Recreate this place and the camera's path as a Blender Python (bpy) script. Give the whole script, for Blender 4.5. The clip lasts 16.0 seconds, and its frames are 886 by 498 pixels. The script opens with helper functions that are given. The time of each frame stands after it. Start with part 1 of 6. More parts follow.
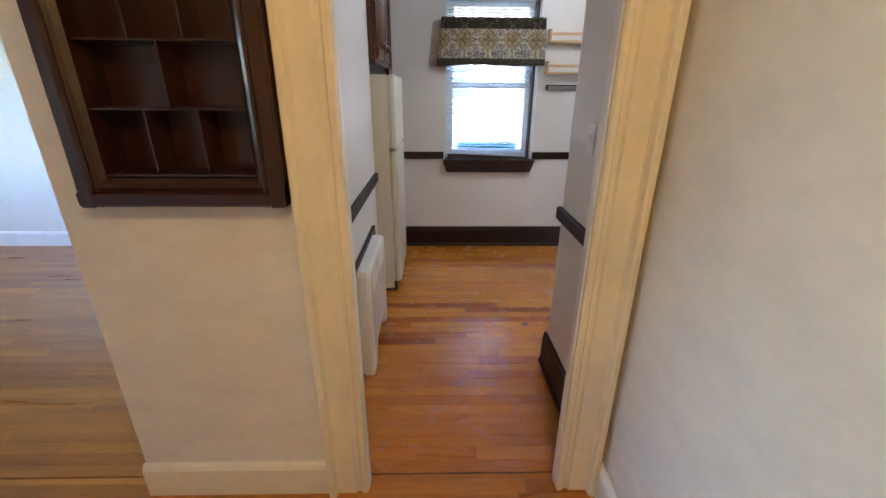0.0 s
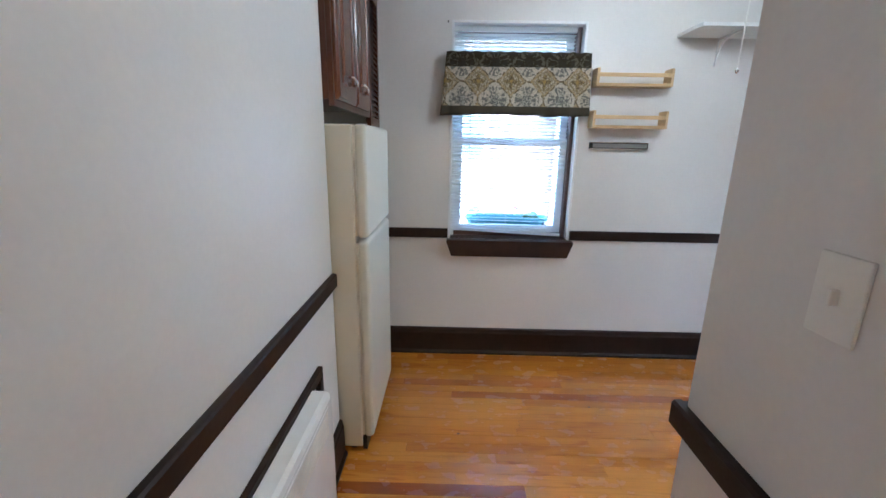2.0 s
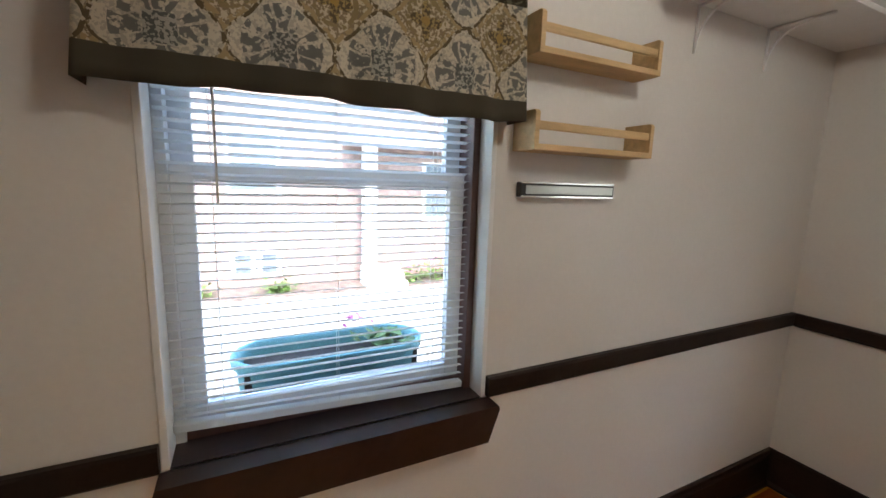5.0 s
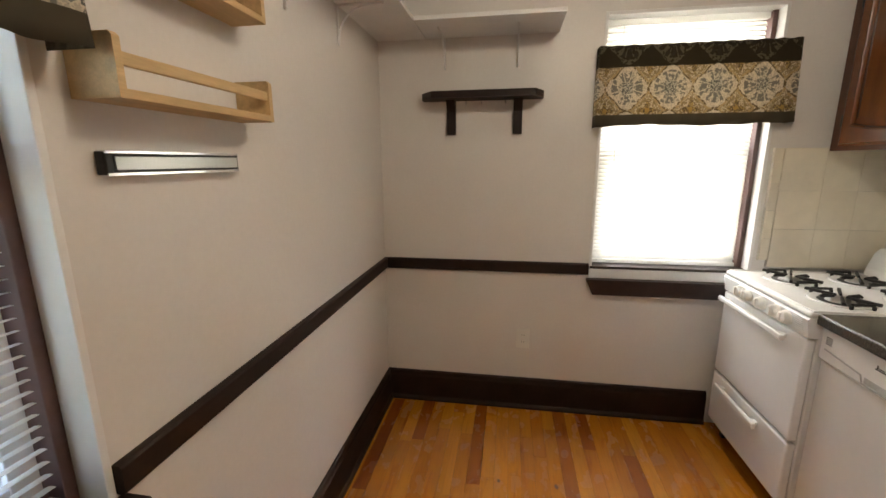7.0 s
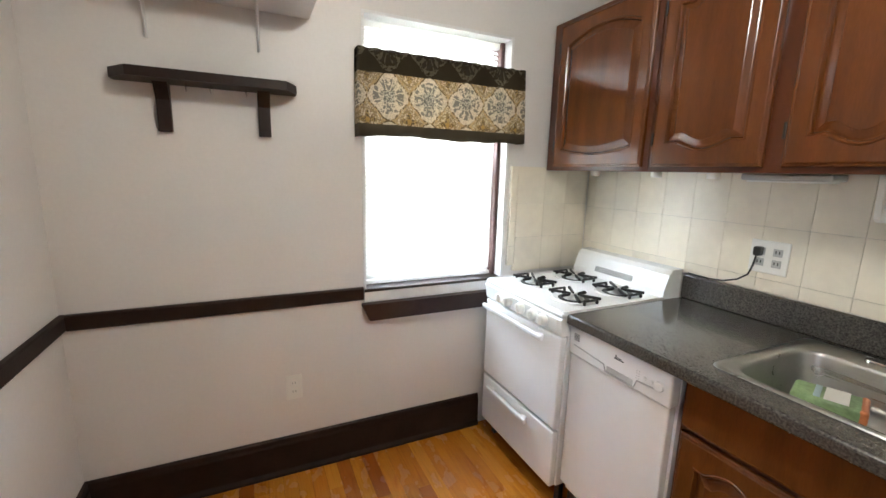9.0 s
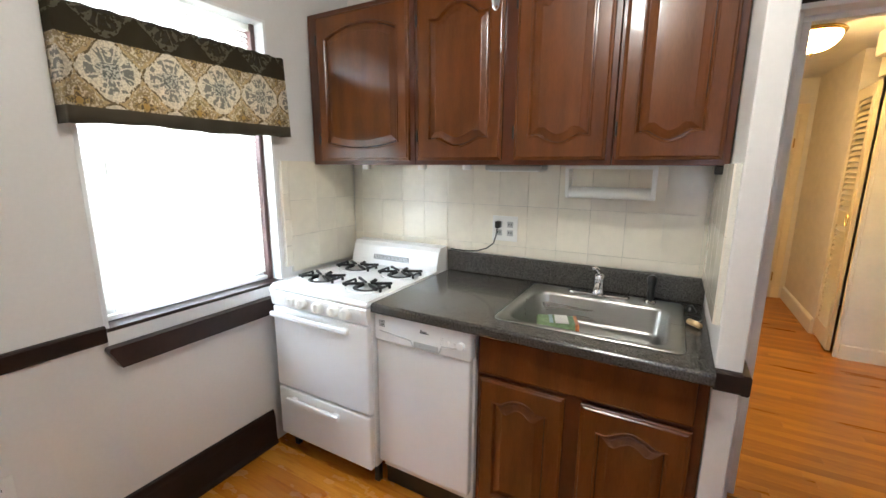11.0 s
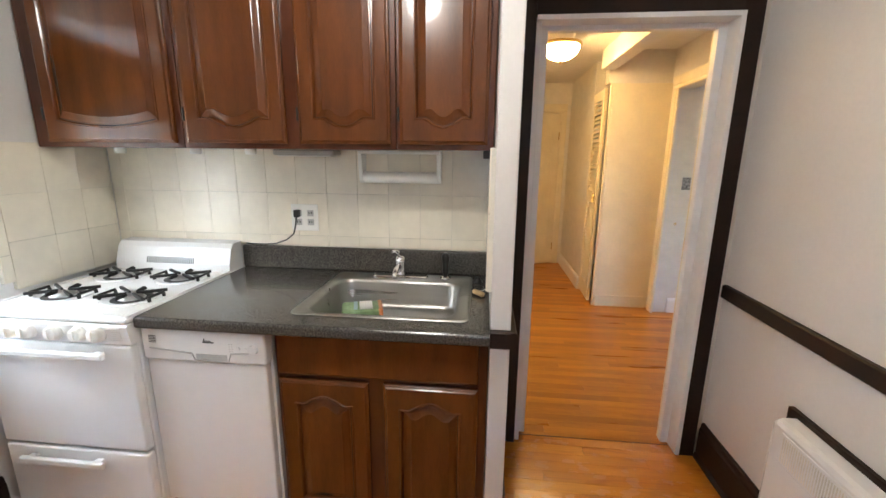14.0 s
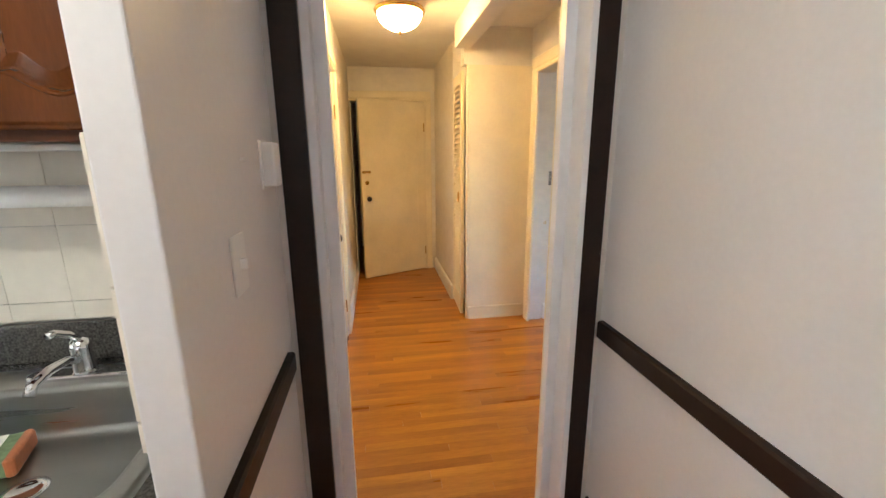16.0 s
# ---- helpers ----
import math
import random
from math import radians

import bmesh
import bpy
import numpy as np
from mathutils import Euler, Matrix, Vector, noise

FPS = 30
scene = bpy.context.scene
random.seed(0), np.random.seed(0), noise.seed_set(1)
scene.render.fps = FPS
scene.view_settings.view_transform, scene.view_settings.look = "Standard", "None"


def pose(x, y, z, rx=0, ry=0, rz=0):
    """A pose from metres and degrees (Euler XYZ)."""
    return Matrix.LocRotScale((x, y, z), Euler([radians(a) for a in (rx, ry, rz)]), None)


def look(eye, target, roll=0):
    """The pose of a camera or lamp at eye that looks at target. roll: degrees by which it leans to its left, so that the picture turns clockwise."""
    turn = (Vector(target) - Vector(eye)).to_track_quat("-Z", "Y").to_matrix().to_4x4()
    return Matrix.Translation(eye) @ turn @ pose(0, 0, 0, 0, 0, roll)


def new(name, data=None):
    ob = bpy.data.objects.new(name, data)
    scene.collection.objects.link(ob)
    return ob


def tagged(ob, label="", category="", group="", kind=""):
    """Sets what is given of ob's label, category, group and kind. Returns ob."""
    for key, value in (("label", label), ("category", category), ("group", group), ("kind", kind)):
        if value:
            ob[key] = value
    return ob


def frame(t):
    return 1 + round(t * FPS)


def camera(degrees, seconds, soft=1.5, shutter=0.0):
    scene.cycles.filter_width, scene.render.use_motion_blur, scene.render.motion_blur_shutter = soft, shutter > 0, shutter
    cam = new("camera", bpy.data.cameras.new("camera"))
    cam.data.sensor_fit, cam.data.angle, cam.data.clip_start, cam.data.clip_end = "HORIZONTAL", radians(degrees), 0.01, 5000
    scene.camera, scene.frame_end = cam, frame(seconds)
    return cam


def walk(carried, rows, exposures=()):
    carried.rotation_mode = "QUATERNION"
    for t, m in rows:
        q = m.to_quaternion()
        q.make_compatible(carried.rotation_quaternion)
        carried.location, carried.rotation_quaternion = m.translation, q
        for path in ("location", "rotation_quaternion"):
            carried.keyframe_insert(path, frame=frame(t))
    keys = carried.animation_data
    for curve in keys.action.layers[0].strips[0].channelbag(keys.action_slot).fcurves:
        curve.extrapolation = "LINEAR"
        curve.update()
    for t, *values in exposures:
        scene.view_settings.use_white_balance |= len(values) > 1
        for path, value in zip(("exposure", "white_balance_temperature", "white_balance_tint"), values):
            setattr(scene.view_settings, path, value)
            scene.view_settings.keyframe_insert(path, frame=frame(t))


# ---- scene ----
cam = camera(94.2, 16.0)
PATH = [
    (0, (-0.012, 0.019, 1.425), (0.03, 1.884, 0.702), 0.4),
    (0.5, (0.039, 0.221, 1.446), (-0.073, 2.133, 0.872), 1.2),
    (1, (0.072, 0.466, 1.441), (-0.09, 2.36, 0.818), 1.3),
    (1.5, (0.012, 0.818, 1.419), (0.012, 2.688, 0.712), 0.5),
    (2, (0.079, 1.133, 1.441), (0.053, 3.071, 0.946), 1.0),
    (2.5, (0.102, 1.502, 1.455), (0.076, 3.466, 1.076), 0.7),
    (3, (0.071, 1.86, 1.477), (0.191, 3.825, 1.125), 0.5),
    (3.2, (0.104, 1.965, 1.468), (0.209, 3.936, 1.142), 0.1),
    (5.3, (0.269, 2.929, 1.453), (1.350, 4.580, 1.128), 2.0),
    (5.5, (0.292, 2.970, 1.449), (1.515, 4.516, 1.112), 2.0),
    (6, (0.329, 3.098, 1.447), (1.950, 4.209, 1.069), 0.4),
    (6.5, (0.331, 3.122, 1.450), (2.179, 3.766, 1.048), -0.8),
    (7, (0.321, 3.097, 1.447), (2.252, 3.409, 1.031), -0.3),
    (7.5, (0.343, 3.092, 1.450), (2.294, 3.100, 1.013), 0.3),
    (8, (0.399, 3.095, 1.463), (2.338, 2.856, 1.034), 1.2),
    (8.5, (0.548, 3.124, 1.45), (2.44, 2.611, 1.054), 1.6),
    (9, (0.676, 3.134, 1.463), (2.457, 2.302, 1.094), 1.5),
    (9.5, (0.765, 3.216, 1.48), (2.341, 2.036, 1.127), 0.4),
    (10, (0.823, 3.294, 1.473), (2.139, 1.832, 1.111), -0.1),
    (10.2, (0.828, 3.301, 1.479), (2.052, 1.764, 1.109), 0.1),
    (12.3, (0.8, 3.267, 1.454), (1.49, 1.435, 1.044), 0.2),
    (12.5, (0.787, 3.26, 1.45), (1.432, 1.412, 1.038), 0.4),
    (13, (0.769, 3.248, 1.453), (1.294, 1.364, 1.036), 0.4),
    (13.5, (0.739, 3.235, 1.455), (1.117, 1.318, 1.028), 0.4),
    (14, (0.703, 3.217, 1.46), (0.898, 1.275, 1.024), 0.6),
    (14.5, (0.634, 3.167, 1.47), (0.606, 1.221, 1.011), 0.7),
    (15, (0.476, 3.035, 1.481), (0.28, 1.102, 1.005), 1.7),
    (15.5, (0.364, 2.842, 1.462), (0.145, 0.914, 0.981), 0.8),
    (16, (0.327, 2.496, 1.462), (0.024, 0.573, 1.004), -0.4),
]
EXPOSURES = [(0.0, 4.7, 5350, 5), (0.7, 4.85, 5050, 2), (1.0, 4.92, 5000, 1), (2.0, 4.87, 5000, 1), (2.5, 4.75, 5200, 0), (3.2, 4.72, 5600, 3), (5.3, 4.05, 6900, 7), (6.2, 4.05, 7900, 9),
             (7.0, 4.35, 7600, 10), (8.0, 4.8, 6400, 7), (9.0, 5.0, 6200, 6), (10.0, 5.05, 6000, 5), (12.0, 4.98, 6250, 7), (13.0, 4.97, 6500, 9), (14.5, 5.12, 6000, 6), (15.0, 5.15, 5900, 5), (16.0, 5.15, 5900, 5)]
walk(cam, [(t, look(eye, target, roll)) for t, eye, target, roll in PATH], EXPOSURES)

# ---- light ----
world = bpy.data.worlds.new("sky_world")
scene.world = world
world.use_nodes = True
wn = world.node_tree.nodes
sky = wn.new("ShaderNodeTexSky")
sky.sky_type, sky.sun_disc = "NISHITA", False
sky.sun_elevation, sky.sun_rotation = radians(52), radians(181)
wn["Background"].inputs["Strength"].default_value = 0.15
world.node_tree.links.new(sky.outputs["Color"], wn["Background"].inputs["Color"])
sun = new("sun", bpy.data.lights.new("sun", "SUN"))
sun.data.energy, sun.data.angle, sun.data.color = 0.9, radians(12), (1.0, 0.96, 0.90)
sun.matrix_world = look((0, 0, 30), (0.3, 18.4, 30 - 23.6))

skylight = new("window_skylight", bpy.data.lights.new("window_skylight", "AREA"))
skylight.data.shape, skylight.data.size, skylight.data.size_y = "RECTANGLE", 1.16, 0.70
skylight.data.energy, skylight.data.color = 1.1, (1.0, 0.985, 0.96)
skylight.matrix_world = look((2.785, 2.26, 1.52), (1.785, 2.26, 1.52), 90)

# ---- materials ----
MATS = {}


def mat(name, color, rough=0.5, metal=0.0, var=0.06, scale=6.0, fine=120.0, bump=0.02, spread=0.0, stretch=(1, 1, 1),
        dark=None, coat=0.0, island=False, rvar=0.08):
    """A surface with mottling at two scales, a fine relief and, with spread, a shade of its own for each piece."""
    m = bpy.data.materials.new(name)
    m.use_nodes = True
    t = m.node_tree
    n, ln = t.nodes, t.links.new
    p = n["Principled BSDF"]
    p.inputs["Roughness"].default_value, p.inputs["Metallic"].default_value = rough, metal
    p.inputs["Coat Weight"].default_value = coat
    geo = n.new("ShaderNodeNewGeometry")
    mp = n.new("ShaderNodeMapping")
    mp.inputs["Scale"].default_value = stretch
    if spread:
        info = n.new("ShaderNodeObjectInfo")
        rnd = geo.outputs["Random Per Island"] if island else info.outputs["Random"]
        off = n.new("ShaderNodeVectorMath")
        off.operation = "MULTIPLY_ADD"
        off.inputs[1].default_value = (37.0, 91.0, 53.0)
        ln(rnd, off.inputs[0])
        ln(geo.outputs["Position"], off.inputs[2])
        ln(off.outputs[0], mp.inputs["Vector"])
    else:
        ln(geo.outputs["Position"], mp.inputs["Vector"])
    big, small = n.new("ShaderNodeTexNoise"), n.new("ShaderNodeTexNoise")
    big.inputs["Scale"].default_value, small.inputs["Scale"].default_value = scale, fine
    big.inputs["Detail"].default_value, small.inputs["Detail"].default_value = 5.0, 3.0
    ln(mp.outputs[0], big.inputs["Vector"])
    ln(mp.outputs[0], small.inputs["Vector"])
    mix = n.new("ShaderNodeMix")
    mix.data_type = "RGBA"
    lo = dark or tuple(c * (1 - 3.0 * var) for c in color)
    hi = tuple(min(1, c * (1 + 1.2 * var)) for c in color)
    mix.inputs["A"].default_value, mix.inputs["B"].default_value = (*lo, 1), (*hi, 1)
    add = n.new("ShaderNodeMath")
    add.operation = "MULTIPLY_ADD"
    add.inputs[1].default_value = 0.35
    ramp = n.new("ShaderNodeMapRange")
    ramp.inputs["From Min"].default_value, ramp.inputs["From Max"].default_value = 0.45, 0.85
    ln(small.outputs["Fac"], add.inputs[0])
    ln(big.outputs["Fac"], add.inputs[2])
    ln(add.outputs[0], ramp.inputs["Value"])
    ln(ramp.outputs[0], mix.inputs["Factor"])
    col = mix.outputs["Result"]
    if spread:
        hsv = n.new("ShaderNodeHueSaturation")
        vr = n.new("ShaderNodeMapRange")
        vr.inputs["To Min"].default_value, vr.inputs["To Max"].default_value = 1 - spread, 1 + spread * 0.7
        hr = n.new("ShaderNodeMapRange")
        hr.inputs["To Min"].default_value, hr.inputs["To Max"].default_value = 0.5 - 0.03 * spread, 0.5 + 0.02 * spread
        ln(rnd, vr.inputs["Value"])
        ln(rnd, hr.inputs["Value"])
        ln(vr.outputs[0], hsv.inputs["Value"])
        ln(hr.outputs[0], hsv.inputs["Hue"])
        ln(col, hsv.inputs["Color"])
        col = hsv.outputs["Color"]
    ln(col, p.inputs["Base Color"])
    rr = n.new("ShaderNodeMapRange")
    rr.inputs["To Min"].default_value, rr.inputs["To Max"].default_value = max(0.02, rough - rvar), min(1, rough + rvar)
    ln(big.outputs["Fac"], rr.inputs["Value"])
    ln(rr.outputs[0], p.inputs["Roughness"])
    if bump:
        b = n.new("ShaderNodeBump")
        b.inputs["Strength"].default_value, b.inputs["Distance"].default_value = min(1, bump * 10), 0.002
        ln(add.outputs[0], b.inputs["Height"])
        ln(b.outputs[0], p.inputs["Normal"])
    MATS[name] = m
    return m


paint = mat("wall_paint", (0.74, 0.715, 0.69), 0.42, var=0.02, scale=1.5, fine=70, bump=0.03)
plaster = mat("hall_plaster", (0.74, 0.70, 0.64), 0.55, var=0.025, scale=7.0, fine=26, bump=0.1, stretch=(1, 1, 1.7))
ceiling_paint = mat("ceiling_paint", (0.78, 0.76, 0.72), 0.8, var=0.02, fine=60, bump=0.04)
cream = mat("cream_trim", (0.78, 0.70, 0.53), 0.38, var=0.03, scale=4, fine=40, bump=0.03)
white_trim = mat("white_trim", (0.80, 0.80, 0.80), 0.4, var=0.02, fine=50, bump=0.02)
dark_trim = mat("dark_trim", (0.019, 0.0085, 0.0055), 0.48, var=0.15, scale=9, fine=60, bump=0.05, stretch=(1, 1, 1))
sill_wood = mat("sill_wood", (0.030, 0.015, 0.013), 0.34, var=0.15, scale=8, fine=50, bump=0.04)
dark_trim.node_tree.nodes["Principled BSDF"].inputs["Specular IOR Level"].default_value = 0.3
sash_wood = mat("sash_wood", (0.11, 0.06, 0.055), 0.5, var=0.12, fine=60)
cherry = mat("cherry_wood", (0.118, 0.035, 0.0072), 0.26, var=0.08, scale=4.0, fine=60, bump=0.0, stretch=(4, 4, 0.6), dark=(0.085, 0.0235, 0.0052), coat=0.18, rvar=0.02)
cherry_dark = mat("cherry_frame", (0.082, 0.020, 0.005), 0.30, var=0.10, scale=4, fine=50, bump=0.0, stretch=(4, 4, 0.6), coat=0.15, rvar=0.02)
for wood in (cherry, cherry_dark):
    wood.node_tree.nodes["Principled BSDF"].inputs["Specular IOR Level"].default_value = 0.4
shadow_wood = mat("mahogany_shadow_box", (0.036, 0.0085, 0.005), 0.30, var=0.1, scale=5, fine=30, bump=0.0, stretch=(4, 4, 1), coat=0.15, rvar=0.03)
pine = mat("pale_pine", (0.62, 0.43, 0.22), 0.55, var=0.07, scale=7, fine=50, stretch=(0.6, 6, 6))
appliance = mat("white_enamel", (0.80, 0.80, 0.79), 0.22, var=0.012, scale=3, fine=30, bump=0.0, coat=0.3)
fridge_mat = mat("almond_enamel", (0.66, 0.64, 0.55), 0.32, var=0.008, scale=3, fine=60, bump=0.0, coat=0.1, rvar=0.01)
plastic = mat("white_plastic", (0.80, 0.79, 0.75), 0.4, var=0.015, bump=0.0)
ivory = mat("ivory_plastic", (0.74, 0.70, 0.60), 0.4, var=0.02, bump=0.0)
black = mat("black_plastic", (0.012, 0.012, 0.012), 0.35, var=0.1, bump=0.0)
iron = mat("black_iron", (0.014, 0.014, 0.014), 0.5, var=0.2, fine=200, bump=0.05)
steel = mat("brushed_steel", (0.46, 0.46, 0.44), 0.30, 1.0, var=0.03, scale=3, fine=160, bump=0.0, stretch=(0.3, 6, 6))
chrome = mat("chrome", (0.75, 0.75, 0.76), 0.08, 1.0, var=0.02, bump=0.0)
brass = mat("brass", (0.58, 0.40, 0.14), 0.25, 1.0, var=0.06, bump=0.0)
counter_mat = mat("speckled_laminate", (0.078, 0.072, 0.064), 0.24, var=0.30, scale=170, fine=600, bump=0.0, dark=(0.020, 0.018, 0.016), coat=0.2)
tile_mat = mat("cream_tile", (0.82, 0.755, 0.63), 0.14, var=0.025, scale=5, fine=20, bump=0.012, spread=0.03, coat=0.2)
grout = mat("grout", (0.74, 0.70, 0.61), 0.85, var=0.1, fine=200)


def strip_wood(name, stops, rough, coat, figure, island=False):
    """Varnished strip flooring: a tone for each board out of stops, long grain, a few dark heartwood streaks."""
    m = bpy.data.materials.new(name)
    m.use_nodes = True
    n, ln = m.node_tree.nodes, m.node_tree.links.new
    p = n["Principled BSDF"]
    geo = n.new("ShaderNodeNewGeometry")
    rnd = geo.outputs["Random Per Island"] if island else n.new("ShaderNodeObjectInfo").outputs["Random"]
    off = n.new("ShaderNodeVectorMath")
    off.operation = "MULTIPLY_ADD"
    off.inputs[1].default_value = (41.0, 87.0, 0.0)
    ln(rnd, off.inputs[0])
    ln(geo.outputs["Position"], off.inputs[2])

    def noise(scale, stretch, detail, bend=0.0):
        mp, t = n.new("ShaderNodeMapping"), n.new("ShaderNodeTexNoise")
        mp.inputs["Scale"].default_value = stretch
        t.inputs["Scale"].default_value, t.inputs["Detail"].default_value, t.inputs["Distortion"].default_value = scale, detail, bend
        ln(off.outputs[0], mp.inputs["Vector"])
        ln(mp.outputs[0], t.inputs["Vector"])
        return t.outputs["Fac"]

    def span(v, a, b, c, d):
        k = n.new("ShaderNodeMapRange")
        for s_, x in (("From Min", a), ("From Max", b), ("To Min", c), ("To Max", d)):
            k.inputs[s_].default_value = x
        ln(v, k.inputs["Value"])
        return k.outputs[0]

    def blend(mode, f, a, b):
        k = n.new("ShaderNodeMix")
        k.data_type, k.blend_type = "RGBA", mode
        for s_, x in (("Factor", f), ("A", a), ("B", b)):
            if isinstance(x, (tuple, float)):
                k.inputs[s_].default_value = x
            else:
                ln(x, k.inputs[s_])
        return k.outputs["Result"]

    ramp = n.new("ShaderNodeValToRGB")
    el = ramp.color_ramp.elements
    el[0].position, el[0].color = stops[0][0], (*stops[0][1], 1)
    el[1].position, el[1].color = stops[-1][0], (*stops[-1][1], 1)
    for at, c in stops[1:-1]:
        el.new(at).color = (*c, 1)
    ln(rnd, ramp.inputs[0])
    fine = noise(16, (0.35, 7, 7), 3)
    broad = noise(5, (0.6, 5.0, 5.0), 4, 1.0)
    cloud = noise(9, (1, 1.6, 1), 3)
    col = blend("MULTIPLY", span(fine, 0.42, 0.70, 0.0, 0.30), ramp.outputs[0], (0.62, 0.48, 0.40, 1))
    col = blend("MULTIPLY", span(broad, 0.56, 0.74, 0.0, figure), col, (0.55, 0.33, 0.22, 1))
    col = blend("MULTIPLY", span(cloud, 0.5, 0.75, 0.0, 0.4), col, (0.72, 0.62, 0.5, 1))
    ln(col, p.inputs["Base Color"])
    ln(span(cloud, 0.3, 0.8, rough - 0.06, rough + 0.10), p.inputs["Roughness"])
    p.inputs["Coat Weight"].default_value, p.inputs["Coat Roughness"].default_value = coat, 0.16
    return m


PINE = [(0.0, (0.26, 0.062, 0.009)), (0.06, (0.36, 0.105, 0.012)), (0.12, (0.48, 0.172, 0.017)), (0.55, (0.55, 0.208, 0.020)), (1.0, (0.63, 0.265, 0.030))]
pine_floor, pine_far = strip_wood("pine_floor", PINE, 0.24, 0.8, 0.6), strip_wood("pine_floor_far", PINE, 0.24, 0.8, 0.6, True)
oak_floor = mat("oak_floor", (0.45, 0.178, 0.018), 0.30, var=0.12, scale=2.2, fine=34, bump=0.008, spread=0.20, stretch=(0.5, 4, 4), dark=(0.29, 0.098, 0.010), coat=0.08)
oak_far = mat("oak_floor_far", (0.45, 0.178, 0.018), 0.30, var=0.12, scale=2.2, fine=34, bump=0.008, spread=0.20, stretch=(0.5, 4, 4), dark=(0.29, 0.098, 0.010), coat=0.08, island=True)
subfloor = mat("subfloor", (0.06, 0.03, 0.015), 0.8)
knot = mat("dark_knot", (0.11, 0.036, 0.011), 0.6, var=0.2)
slat_mat = mat("blind_slat", (0.82, 0.82, 0.80), 0.45, var=0.01, bump=0.0)
st_ = slat_mat.node_tree
thin = st_.nodes.new("ShaderNodeBsdfTranslucent")
thin.inputs["Color"].default_value = (0.85, 0.85, 0.82, 1)
mixed = st_.nodes.new("ShaderNodeMixShader")
mixed.inputs[0].default_value = 0.6
st_.links.new(st_.nodes["Principled BSDF"].outputs[0], mixed.inputs[1])
st_.links.new(thin.outputs[0], mixed.inputs[2])
st_.links.new(mixed.outputs[0], st_.nodes["Material Output"].inputs["Surface"])
ash = mat("sponge_green", (0.27, 0.40, 0.20), 0.5, var=0.2, fine=80)
label_blue = mat("pale_blue_print", (0.42, 0.58, 0.62), 0.5, var=0.1)
orange = mat("orange_wrap", (0.62, 0.20, 0.07), 0.45, var=0.1)
teal = mat("teal_planter", (0.17, 0.39, 0.40), 0.5, var=0.1)
leaf_mat = mat("leaf_green", (0.09, 0.16, 0.03), 0.6, var=0.25, fine=60)
flower = mat("pink_flower", (0.55, 0.12, 0.30), 0.6, var=0.2)
mulch = mat("mulch", (0.16, 0.115, 0.095), 0.95, var=0.2, fine=60)
soil = mat("soil", (0.05, 0.035, 0.025), 0.9, var=0.2)
concrete = mat("concrete", (0.30, 0.295, 0.28), 0.85, var=0.08, fine=60)
brick_mat = mat("red_brick", (0.27, 0.19, 0.165), 0.85, var=0.15, fine=30)
siding = mat("pale_siding", (0.74, 0.73, 0.70), 0.7, var=0.05)
roof_mat = mat("grey_shingle", (0.12, 0.115, 0.11), 0.9, var=0.15, fine=40)
grass = mat("lawn", (0.075, 0.12, 0.035), 0.9, var=0.2, fine=60)
pane_mat = mat("far_pane", (0.12, 0.14, 0.16), 0.12, var=0.1, bump=0.0)
embossed = mat("soft_grey_print", (0.45, 0.45, 0.44), 0.5)
picture = mat("mottled_print", (0.30, 0.28, 0.27), 0.5, var=0.3, scale=60, fine=200, dark=(0.05, 0.05, 0.05))

glass = bpy.data.materials.new("window_glass")
glass.use_nodes = True
gp = glass.node_tree.nodes["Principled BSDF"]
gp.inputs["Transmission Weight"].default_value, gp.inputs["Roughness"].default_value, gp.inputs["IOR"].default_value = 1.0, 0.0, 1.05

bowl_mat = bpy.data.materials.new("lit_glass_bowl")
bowl_mat.use_nodes = True
bp = bowl_mat.node_tree.nodes["Principled BSDF"]
bp.inputs["Base Color"].default_value = (0.9, 0.75, 0.5, 1)
bp.inputs["Emission Color"].default_value = (1.0, 0.60, 0.22, 1)
bp.inputs["Emission Strength"].default_value = 3.3
globe_mat = bpy.data.materials.new("lit_opal_globe")
globe_mat.use_nodes = True
gb = globe_mat.node_tree.nodes["Principled BSDF"]
gb.inputs["Base Color"].default_value = (0.9, 0.88, 0.82, 1)
gb.inputs["Emission Color"].default_value = (1.0, 0.93, 0.84, 1)
gb.inputs["Emission Strength"].default_value = 2.75


